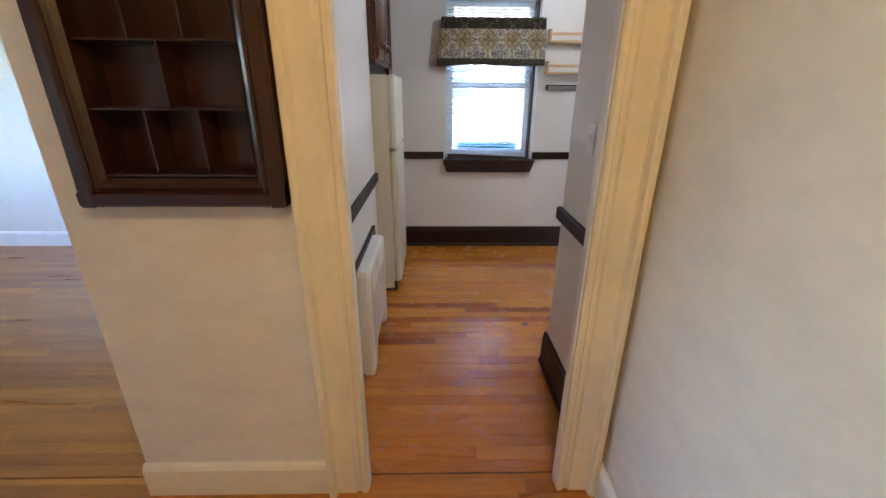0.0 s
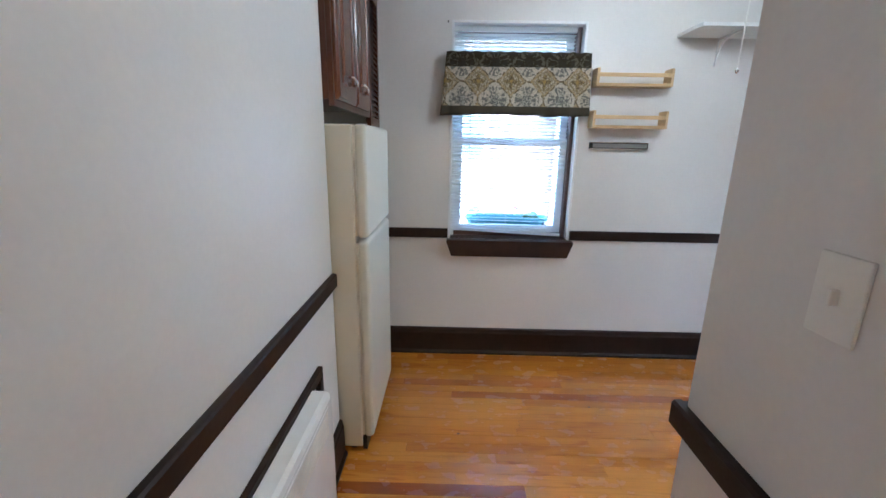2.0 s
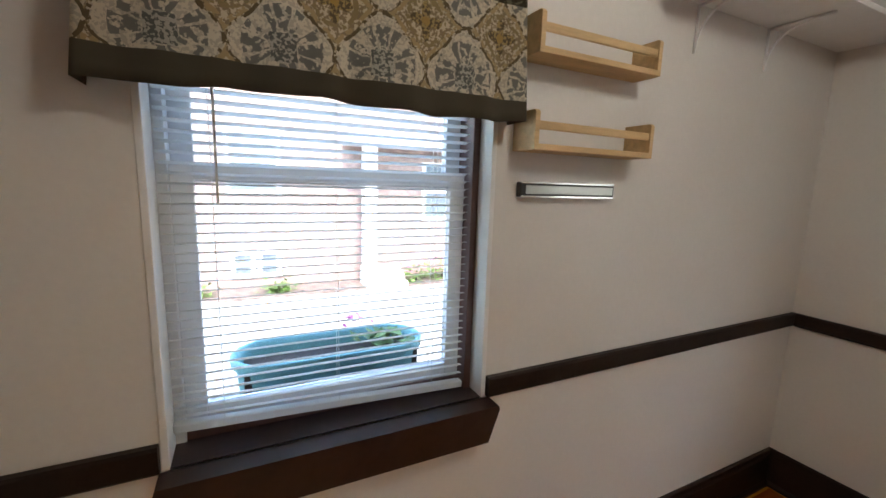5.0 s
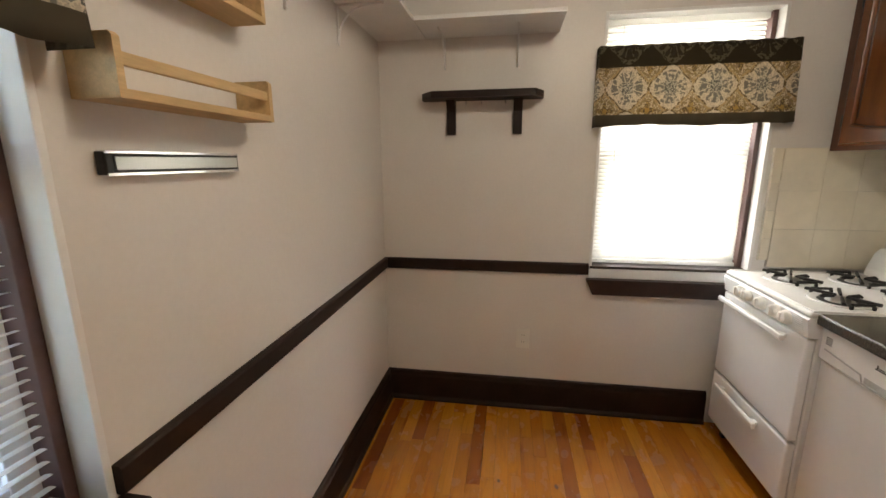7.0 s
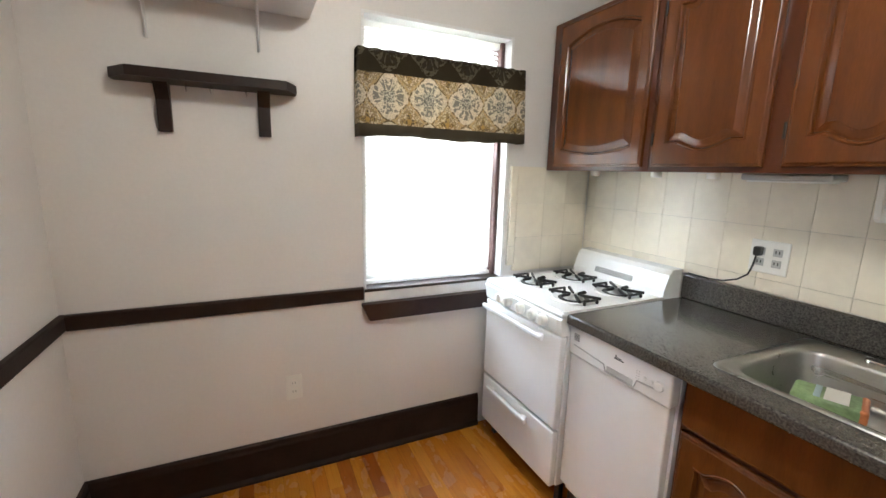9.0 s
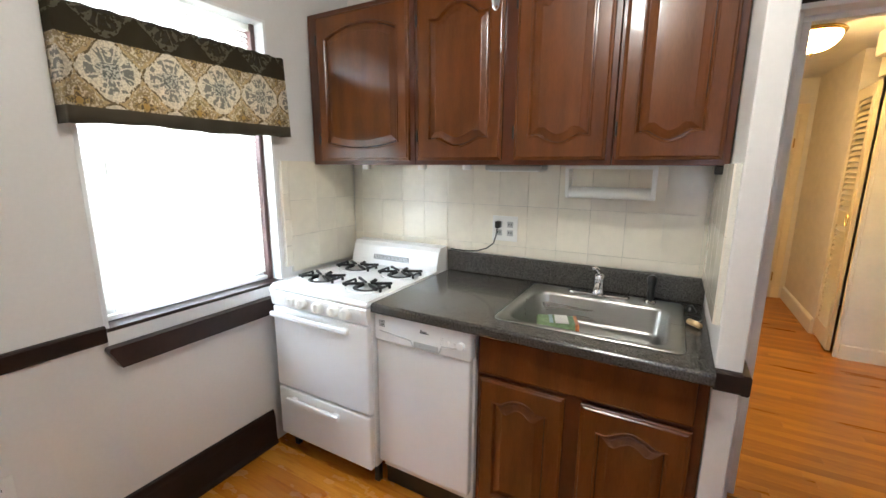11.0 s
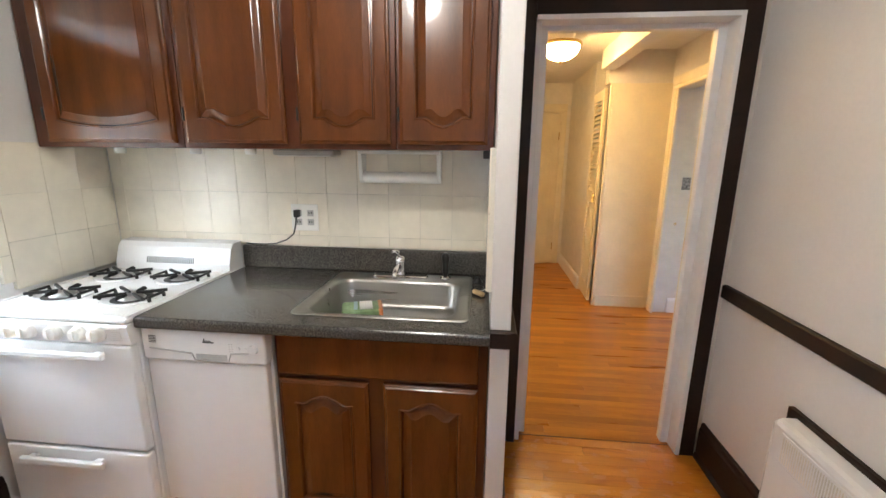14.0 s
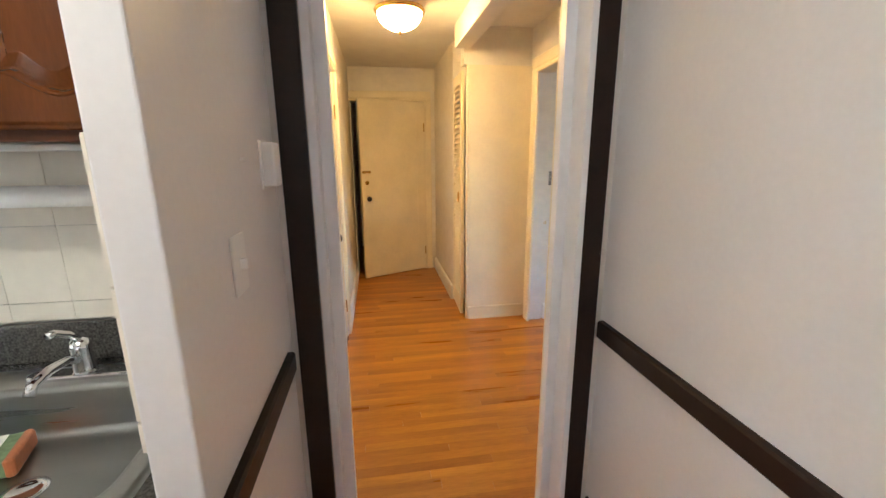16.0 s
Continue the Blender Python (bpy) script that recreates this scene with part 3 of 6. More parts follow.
# cased opening between the hall and the living room, door in the east wall, end door
casing("opening_casing", -0.95, 1, "y", -0.745, -1, 0, 2.06, cream, "cream painted moulded casing of a wide opening")
casing_head("opening_casing", -0.95, 1, "y", -0.857, YH, 2.06, cream, "cream painted moulded casing of a wide opening")
casing("door_casing", XH, -1, "y", 0.02, 1, 0, 2.03, cream, "cream painted moulded door casing", width=0.09)
casing("door_casing", XH, -1, "y", -0.75, -1, 0, 2.03, cream, "cream painted moulded door casing", width=0.09)
casing_head("door_casing", XH, -1, "y", -0.84, 0.11, 2.03, cream, "cream painted moulded door casing", [(o, w * 0.8) for o, w in CAS])
casing("door_casing", -2.63, 1, "x", -0.24, -1, 0, 2.045, cream, "cream painted moulded door casing", width=0.10)
casing_head("door_casing", -2.63, 1, "x", -0.34, XH, 2.045, cream, "cream painted moulded door casing")


def panel_door(name, width, height, hinge, turn, label, knob_dark=True):
    """A plain painted door hung at hinge; along its own x from the hinge to the free edge."""
    XF.append(Matrix.Translation(hinge) @ Matrix.Rotation(radians(turn), 4, "Z"))
    door = thing(name, (0, 0, 0.01), label, "door")
    tagged(door, kind="structure")
    part("leaf", B(0, 0, 0.012, width, 0.036, height, 0.003), cream, door)
    for y0, y1 in ((0.036, 0.040), (-0.004, 0.0)):
        part("stile_frame", join(B(0.0, y0, 0.012, 0.1, y1, height, 0.001), B(width - 0.1, y0, 0.012, width, y1, height, 0.001),
                                 B(0.1, y0, 0.012, width - 0.1, y1, 0.26, 0.001), B(0.1, y0, height - 0.11, width - 0.1, y1, height, 0.001)), cream, door)
    for side in (1, -1):
        y = 0.040 if side > 0 else -0.004
        part("knob", lathe([(0.008, 0), (0.008, side * 0.03), (0.026, side * 0.038), (0.028, side * 0.052), (0.012, side * 0.062)], (width - 0.065, y, 0.95), "y", 16),
             black if knob_dark else brass, door, smooth=True)
        part("lock_plate", lathe([(0.024, 0), (0.024, side * 0.006), (0.012, side * 0.014)], (width - 0.065, y, 1.13), "y", 16), brass, door)
    part("latch", B(width - 0.11, 0.040, 1.235, width - 0.01, 0.052, 1.262, 0.003), brass, door)
    for z in (0.25, 1.75):
        part("hinge", tube([(0.0, 0.042, z - 0.05), (0.0, 0.042, z + 0.05)], 0.007), brass, door)
    XF.pop()
    return door


panel_door("door_1", 0.825, 2.035, (-0.235, -2.64, 0), 25, "cream painted flush hall door standing ajar")
panel_door("door_2", 0.755, 2.015, (XH + 0.045, -0.742, 0), 90, "cream painted hall door, closed, with a small dark knob")

# floors: slabs here, the boards come last
structure("floor_slab", B(-5.2, -4.2, -0.15, XE + 0.2, YN + 0.2, -0.016), subfloor, "dark wooden subfloor under the boards", "floor")

# ---- windows, blinds and valances ----
def window(name, axis, u0, u1, z0, z1, face, out, label, dark_high=True):
    """A double-hung window in a reveal. axis: along the wall; face: the wall's inner face; out: +1 towards outdoors."""
    def bx(ua, ub, da, db, za, zb, bev=0.002):
        a, b = face + out * da, face + out * db
        return B(ua, min(a, b), za, ub, max(a, b), zb, bev) if axis == "x" else B(min(a, b), ua, za, max(a, b), ub, zb, bev)
    base = ((u0 + u1) / 2, face, z0) if axis == "x" else (face, (u0 + u1) / 2, z0)
    win = tagged(thing(name, base, label, "window"), kind="structure")
    t = 0.015
    part("reveal", join(bx(u0, u0 + t, -0.003, 0.10, z0, z1), bx(u1 - t, u1, -0.003, 0.10, z0, z1), bx(u0 + t, u1 - t, -0.003, 0.10, z1 - t, z1)), white_trim, win, "white painted reveal")
    a, b, c = u0 + t, u1 - t, z1 - t
    low, high = bx(a, a + 0.022, 0.088 if dark_high else 0.060, 0.16, z0, c), bx(b - 0.022, b, 0.060 if dark_high else 0.088, 0.16, z0, c)
    dark, pale = (high, low) if dark_high else (low, high)
    part("window_frame", join(dark, bx(a + 0.022, b - 0.022, 0.088, 0.16, c - 0.022, c), bx(a + 0.022, b - 0.022, 0.095, 0.19, z0 - 0.01, z0 + 0.03)), sash_wood, win, "brown stained wooden frame")
    part("side_stop", pale, white_trim, win, "white painted side stop")
    a, b, mid = a + 0.022, b - 0.022, z0 + (z1 - z0) * 0.47
    for nm, za, zb, d in (("lower_sash", z0 + 0.03, mid + 0.03, 0.105), ("upper_sash", mid - 0.01, c - 0.022, 0.14)):
        s = 0.045
        sash = part(nm, join(bx(a, a + s, d, d + 0.03, za, zb), bx(b - s, b, d, d + 0.03, za, zb), bx(a + s, b - s, d, d + 0.03, za, za + s), bx(a + s, b - s, d, d + 0.03, zb - 0.035, zb)),
                    white_trim, win, "white window sash")
        pane = part("pane", bx(a + s, b - s, d + 0.013, d + 0.017, za + s, zb - 0.035, 0), glass, sash, "clear glass")
        pane.visible_shadow = False
    return win


def sill(axis, u0, u1, z0, z1, face, out, reach, label, board=None):
    """A tapered dark sill with its board running back into the reveal."""
    if axis == "x":
        place = lambda u, v, w: (u, face - out * reach + out * w, v)
    else:
        place = lambda u, v, w: (face - out * reach + out * w, u, v)
    top = z1 - 0.012
    shape = [(u0 - 0.004, top), (u0, z1), (u1, z1), (u1 + 0.004, top), (u1 - 0.03, z0), (u0 + 0.03, z0)]
    ob = tagged(part("window_sill", prism(shape, place, reach - 0.001, 0.004), sill_wood), label, "window sill")
    tagged(ob, kind="structure")
    a, b = face - out * (0.012 if board else 0.0), face + out * 0.105
    d0, d1 = min(a, b), max(a, b)
    z1 = board or z1
    low = z1 - (0.010 if board else 0.03)
    q = B(u0 + 0.012, d0, low, u1 - 0.012, d1, z1 + 0.0035) if axis == "x" else B(d0, u0 + 0.012, low, d1, u1 - 0.012, z1 + 0.0035)
    part("sill_board", q, sill_wood, ob)
    return ob


def blind(axis, u0, u1, z_top, z_bot, centre, out, tilt, skew, label):
    """A venetian blind: head rail, slats, ladder cords, tilt wand and a bottom rail that may hang askew."""
    def P(u, d, z):
        return (u, centre + out * d, z) if axis == "x" else (centre + out * d, u, z)
    def bx(ua, ub, da, db, za, zb, bev=0.001):
        p, q = P(ua, da, za), P(ub, db, zb)
        return B(min(p[0], q[0]), min(p[1], q[1]), za, max(p[0], q[0]), max(p[1], q[1]), zb, bev)
    ob = thing("window_blind", P((u0 + u1) / 2, 0, z_bot), label, "blind", "white venetian blinds")
    part("head_rail", bx(u0, u1, -0.017, 0.017, z_top - 0.03, z_top, 0.003), slat_mat, ob)
    pitch, half = 0.0215, 0.0122
    n = int((z_top - 0.045 - z_bot) / pitch)
    bm = bmesh.new()
    ca, sa = math.cos(radians(tilt)), math.sin(radians(tilt))
    prof = [(-half, -0.0004), (-half * 0.4, 0.0016), (half * 0.4, 0.0016), (half, -0.0004)]
    rows = [[], []]
    for e, u in enumerate((u0 + 0.004, u1 - 0.004)):
        for d, z in prof:
            rows[e].append(bm.verts.new(P(u, d * ca - z * sa, d * sa + z * ca)))
        for d, z in reversed(prof):
            rows[e].append(bm.verts.new(P(u, d * ca - (z - 0.0006) * sa, d * sa + (z - 0.0006) * ca)))
    k = len(rows[0])
    for i in range(k):
        bm.faces.new((rows[0][i], rows[0][(i + 1) % k], rows[1][(i + 1) % k], rows[1][i]))
    bm.faces.new(rows[0])
    bm.faces.new(rows[1])
    bmesh.ops.recalc_face_normals(bm, faces=bm.faces[:])
    for v in bm.verts:
        v.co -= Vector(P((u0 + u1) / 2, 0, 0))
    me = bpy.data.meshes.new("slat")
    bm.to_mesh(me)
    bm.free()
    me.materials.append(slat_mat)
    for i in range(n):
        z = z_top - 0.048 - i * pitch
        f = max(0.0, 1 - (z - z_bot) / 0.10) * skew
        s = piece("slat", me, ob, P((u0 + u1) / 2, 0, z + 0.5 * f * 0.0), (1, 1, 1))
        a = f / (u1 - u0)
        s.rotation_euler = (0, a, 0) if axis == "x" else (-a, 0, 0)
    rail = bx(u0, u1, -0.013, 0.013, z_bot - 0.012, z_bot + 0.008, 0.003)
    for v in rail.verts:
        uu = v.co.x if axis == "x" else v.co.y
        v.co.z -= skew * ((uu - (u0 + u1) / 2) / (u1 - u0))
    part("bottom_rail", rail, slat_mat, ob)
    for f in (0.14, 0.5, 0.86):
        u = u0 + (u1 - u0) * f
        for d in (-0.0135, 0.0135):
            part("ladder_cord", tube([P(u, d, z_top - 0.03), P(u, d, z_bot)], 0.0007, 4), slat_mat, ob)
    return ob


def valance(axis, u0, u1, face, out, z0, z1, reach, flare, material, label, seed):
    """A gathered valance on a rod: soft folds, returns to the wall at both ends."""
    rnd = random.Random(seed)
    ph = [rnd.random() * 6.28 for _ in range(6)]
    nu, nv = 110, 16
    path = []
    for i in range(9):
        path.append((u0, reach * i / 8.0, -1))
    for i in range(1, nu):
        path.append((u0 + (u1 - u0) * i / nu, reach, (i / nu) * 2 - 1))
    for i in range(9):
        path.append((u1, reach * (1 - i / 8.0), 1))
    bm = bmesh.new()
    grids = []
    for lay in (0.0, 0.0022):
        g = []
        for u, d, s in path:
            col = []
            for j in range(nv + 1):
                f = j / nv
                z = z1 + (z0 - z1) * f
                w = (0.3 + 0.7 * f) * (0.006 * math.sin(u * 34 + ph[0]) + 0.004 * math.sin(u * 71 + ph[1]) + 0.003 * math.sin(u * 19 + ph[2]))
                depth = d + (w if 0 < d else 0) * (d / reach) + 0.012 * f * (d / reach)
                zz = z + f * (0.004 * math.sin(u * 11 + ph[3]) + 0.002 * math.sin(u * 40 + ph[4])) + 0.004 * (1 - f) * math.sin(u * 90 + ph[5]) * (0.5 if j == 0 else 0)
                uu = u + flare * f * s * (1.0 if s < 0 else 0.4)
                dd = depth - lay
                p = (uu, face - out * dd, zz) if axis == "x" else (face - out * dd, uu, zz)
                col.append(bm.verts.new(p))
            g.append(col)
        grids.append(g)
    for g in grids:
        for i in range(len(path) - 1):
            for j in range(nv):
                bm.faces.new((g[i][j], g[i + 1][j], g[i + 1][j + 1], g[i][j + 1]))
    a, b = grids
    for i in range(len(path) - 1):
        for j in (0, nv):
            bm.faces.new((a[i][j], a[i + 1][j], b[i + 1][j], b[i][j]))
    for i in (0, len(path) - 1):
        for j in range(nv):
            bm.faces.new((a[i][j], a[i][j + 1], b[i][j + 1], b[i][j]))
    bmesh.ops.recalc_face_normals(bm, faces=bm.faces[:])
    base = ((u0 + u1) / 2, face, z0) if axis == "x" else (face, (u0 + u1) / 2, z0)
    ob = thing("valance", base, label, "curtain", "patterned valances")
    part("cloth", bm, material, ob, smooth=True)
    zr = z1 - 0.02
    pts = [(u0 + 0.004, 0.0), (u0 + 0.004, reach - 0.012), (u1 - 0.004, reach - 0.012), (u1 - 0.004, 0.0)]
    part("curtain_rod", tube([((u, face - out * d, zr) if axis == "x" else (face - out * d, u, zr)) for u, d in pts], 0.005, 6), white_trim, ob, "white curtain rod")
    return ob


window("window_1", "x", *W1, YN, 1, "white double-hung window in a painted reveal")
window("window_2", "y", *W2, XE, 1, "white double-hung window in a painted reveal", False)
sill("x", W1[0] - 0.005, W1[1] + 0.012, 0.727, 0.834, YN, 1, 0.062, "dark brown tapered wooden window sill")
sill("y", W2[0] - 0.01, W2[1] + 0.008, 0.735, 0.820, XE, 1, 0.045, "dark brown tapered wooden window sill", 0.884)
structure("window_apron", B(XE - 0.010, W2[0] + 0.002, 0.821, XE - 0.0005, W2[1] - 0.002, 0.8735, 0.002), white_trim, "white painted strip between the blind and the dark sill", "trim")
blind("x", W1[0] + 0.016, W1[1] - 0.045, W1[3] - 0.016, 0.875, YN + 0.07, 1, -14, 0.034, "white venetian blind with its bottom rail askew")
blind("y", W2[0] + 0.05, W2[1] - 0.012, W2[3] - 0.022, 0.905, XE + 0.07, 1, 60, 0.0, "white venetian blind, slats half closed")
for axis, u, c, d in (("x", W1[0] + 0.13, YN + 0.048, 0), ("y", W2[1] - 0.10, XE + 0.048, 0)):
    p = [(u, c, 2.08), (u, c, 1.40)] if axis == "x" else [(c, u, 2.10), (c, u, 1.44)]
    tagged(part("tilt_wand", tube(p, 0.003, 6), plastic), "thin grey plastic wand hanging from the blind", "wand")
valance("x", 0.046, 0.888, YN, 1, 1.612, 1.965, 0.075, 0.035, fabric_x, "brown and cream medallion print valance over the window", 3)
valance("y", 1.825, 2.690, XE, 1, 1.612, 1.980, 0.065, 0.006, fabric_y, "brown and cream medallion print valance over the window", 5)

# the living-room window, out of the walk's sight
structure("window_3", join(B(-5.14, 0.6, 0.75, -5.06, 0.65, 2.05), B(-5.14, 2.55, 0.75, -5.06, 2.6, 2.05), B(-5.14, 0.65, 2.0, -5.06, 2.55, 2.05), B(-5.14, 0.65, 0.75, -5.06, 2.55, 0.8),
                           B(-5.13, 0.65, 1.38, -5.07, 2.55, 1.42)), white_trim, "plain white framed living room window", "window")

# ---- hall ----
def louver_door():
    XF.append(Matrix.Translation((-0.378, -0.985, 0)) @ Matrix.Rotation(radians(-2), 4, "Z"))
    ob = tagged(thing("door_3", (0, -0.2, 0.02), "cream painted louvered closet door, slightly ajar", "door"), kind="structure")
    w, h = 0.44, 2.10
    for y0, y1 in ((-0.07, -0.0), (-w, -w + 0.07)):
        part("stile", B(-0.03, y0, 0.02, 0, y1, h, 0.002), cream, ob)
    for z0, z1 in ((0.02, 0.18), (1.02, 1.14), (h - 0.09, h)):
        part("rail", B(-0.029, -w + 0.07, z0, -0.001, -0.07, z1, 0.002), cream, ob)
    for a, b in ((0.18, 1.02), (1.14, h - 0.09)):
        n = int((b - a) / 0.042)
        for i in range(n):
            z = a + (i + 0.5) * (b - a) / n
            place = lambda u, v, q: (-0.015 + u, -w + 0.07 + q, z + v)
            part("slat", prism([(-0.016, 0.018), (-0.013, 0.021), (0.016, -0.018), (0.013, -0.021)], place, w - 0.14), cream, ob)
    part("ring_pull", tube([(0.012, -0.055 + 0.028 * math.cos(i * 0.524), 1.08 + 0.045 * math.sin(i * 0.524)) for i in range(12)], 0.004, 6, True), brass, ob)
    XF.pop()


louver_door()
cp_ = thing("closet_panel", (-0.68, -0.91, 0), "tall cream painted closet side panel standing on the floor", "closet panel")
part("panel", B(-0.948, -0.925, 0, -0.432, -0.9, 2.13, 0.003), cream, cp_)
part("edge_strip", B(-0.431, -0.928, 0, -0.407, -0.897, 2.13, 0.004), cream, cp_)
structure("baseboard", moulded([(0, 0), (0.014, 0), (0.014, 0.108), (0.008, 0.115), (0, 0.115)], "x", -0.925, -0.432, 1, -0.9), cream, "cream painted closet baseboard", "trim")

lamp = thing("ceiling_light", (0.14, -0.39, 2.420), "lit flush ceiling light with a ribbed glass bowl and brass rim", "ceiling light")
lc = (0.14, -0.39, 0)
part("canopy", lathe([(0.07, 2.345), (0.085, 2.350), (0.10, 2.400), (0.105, 2.419)], lc), plastic, lamp, smooth=True)
part("rim", lathe([(0.135, 2.322), (0.158, 2.325), (0.163, 2.335), (0.155, 2.348), (0.09, 2.357)], lc, sides=32), brass, lamp, "polished brass rim", smooth=True)
prof = [(0.142 * math.cos(a), 2.322 - 0.105 * math.sin(a)) for a in [i * math.pi / 2 / 9 for i in range(9)]] + [(0.006, 2.217)]
bowl = part("bowl", lathe(prof, lc, sides=40), bowl_mat, lamp, "glowing ribbed glass bowl", smooth=True)
part("finial", lathe([(0.002, 2.192), (0.009, 2.198), (0.006, 2.206), (0.012, 2.212), (0.012, 2.218)], lc, sides=12), brass, lamp, smooth=True)

# shadow box set into the hall wall
def shadow_box():
    x0, x1, z0, z1 = -0.945, -0.407, 1.128, 1.92
    FY = YH - 0.050
    ob = thing("shadow_box", ((x0 + x1) / 2, FY, z0), "dark mahogany shadow box with small compartments set in the wall", "display shelf")
    prof = [(-0.0495, 0), (0.018, 0), (0.026, 0.006), (0.028, 0.036), (0.016, 0.044), (0.022, 0.052), (0.016, 0.062), (0.004, 0.074), (-0.0495, 0.076)]
    def side(pt, length):
        return prism(prof, pt, length)
    part("frame", join(side(lambda o, w, h: (x0 + h, FY - o, z0 + w), x1 - x0), side(lambda o, w, h: (x0 + h, FY - o, z1 - w), x1 - x0),
                       side(lambda o, w, h: (x0 + w, FY - o - 0.0006, z0 + h), z1 - z0), side(lambda o, w, h: (x1 - w, FY - o - 0.0006, z0 + h), z1 - z0)), shadow_wood, ob)
    a, b, c, d = x0 + 0.066, x1 - 0.066, z0 + 0.084, z1 - 0.07
    part("back", B(a - 0.004, FY + 0.10, c - 0.004, b + 0.004, FY + 0.106, d + 0.004), shadow_wood, ob)
    for q in (B(a - 0.006, FY, c, a, FY + 0.1, d), B(b, FY, c, b + 0.006, FY + 0.1, d), B(a, FY, c - 0.006, b, FY + 0.1, c), B(a, FY, d, b, FY + 0.1, d + 0.006)):
        part("side", q, shadow_wood, ob)
    zs = [c, c + 0.162, c + 0.32, c + 0.485, d]
    for z in zs[1:-1]:
        part("shelf", B(a, FY + 0.006, z - 0.003, b, FY + 0.1, z + 0.003, 0.001), shadow_wood, ob)
    for r, cuts in enumerate(((0.335, 0.665), (0.5,), (0.34, 0.66), (0.5,))):
        for f in cuts:
            x = a + (b - a) * f
            part("divider", B(x - 0.003, FY + 0.008, zs[r] + 0.003, x + 0.003, FY + 0.1, zs[r + 1] - 0.003, 0.001), shadow_wood, ob)


shadow_box()


def switch_plate(name, axis, u, z, face, sign, w, h, material, kind, label, mat2=None):
    """A wall plate with toggles or sockets. kind: switch, outlet or double."""
    def bx(ua, ub, d0, d1, za, zb, bev=0.0015):
        a, b = face + sign * d0, face + sign * d1
        return B(ua, min(a, b), za, ub, max(a, b), zb, bev) if axis == "x" else B(min(a, b), ua, za, max(a, b), ub, zb, bev)
    base = (u, face, z - h / 2) if axis == "x" else (face, u, z - h / 2)
    ob = thing(name, base, label, "switch" if kind == "switch" else "outlet")
    part("plate", bx(u - w / 2, u + w / 2, 0, 0.006, z - h / 2, z + h / 2, 0.003), material, ob)
    cols = [0] if w < 0.09 else [-w * 0.22, w * 0.22]
    for c in cols:
        if kind == "switch":
            part("toggle", bx(u + c - 0.005, u + c + 0.005, 0.004, 0.018, z - 0.010, z + 0.012, 0.002), mat2 or material, ob)
        else:
            for dz in (-0.021, 0.021):
                s = part("socket", bx(u + c - 0.016, u + c + 0.016, 0.004, 0.0085, z + dz - 0.014, z + dz + 0.014, 0.004), mat2 or material, ob)
                for du in (-0.006, 0.006):
                    part("slot", bx(u + c + du - 0.001, u + c + du + 0.001, 0.0086, 0.0092, z + dz - 0.003, z + dz + 0.006, 0), black, s)
    return ob


switch_plate("light_switch", "y", 1.66, 1.25, XS0, -1, 0.075, 0.118, plastic, "switch", "white plastic light switch on the passage wall")
ct = switch_plate("light_switch", "y", 1.395, 1.435, XS0, -1, 0.07, 0.118, plastic, "switch", "white plastic switch box standing proud beside the doorway casing")
part("cover", B(XS0 - 0.034, 1.366, 1.382, XS0 - 0.005, 1.424, 1.488, 0.004), plastic, ct)
switch_plate("wall_outlet", "y", 2.998, 0.440, XE, -1, 0.074, 0.122, plastic, "outlet", "white duplex wall outlet above the baseboard")
tagged(part("wall_sticker", B(-1.160, -0.80, 1.188, -1.088, -0.794, 1.300, 0.001), picture), "small dark mottled switch plate on the living room wall", "switch")
tagged(part("door_stop", lathe([(0.02, 0), (0.02, 0.01), (0.012, 0.02)], (-1.064, -0.80, 0.873), "y", 12), brass), "small brass round door stop on the living room wall", "door stop")

# ---- kitchen: cabinets ----
def curve_outline(u0, u1, v0, v1, top, bottom, kind):
    """A panel outline whose top and bottom edges bow outward. kind: arc or ogee."""
    def f(s):
        if kind == "arc":
            return 1 - s * s
        a = abs(s)
        return 0.0 if a > 0.86 else 0.5 * (1 + math.cos(math.pi * a / 0.86)) - (0.14 * math.sin(math.pi * (a - 0.5) / 0.36) if 0.5 < a < 0.86 else 0.0)
    n = 22
    pts = []
    for i in range(n + 1):
        s = i / n * 2 - 1
        pts.append((u0 + (u1 - u0) * i / n, v0 - bottom * f(s)))
    for i in range(n + 1):
        s = 1 - i / n * 2
        pts.append((u1 - (u1 - u0) * i / n, v1 + top * f(s)))
    return pts


def shrink(pts, k):
    cu, cv = sum(p[0] for p in pts) / len(pts), sum(p[1] for p in pts) / len(pts)
    lu = max(abs(p[0] - cu) for p in pts)
    lv = max(abs(p[1] - cv) for p in pts)
    return [(cu + (u - cu) * (1 - k / lu), cv + (v - cv) * (1 - k / lv)) for u, v in pts]


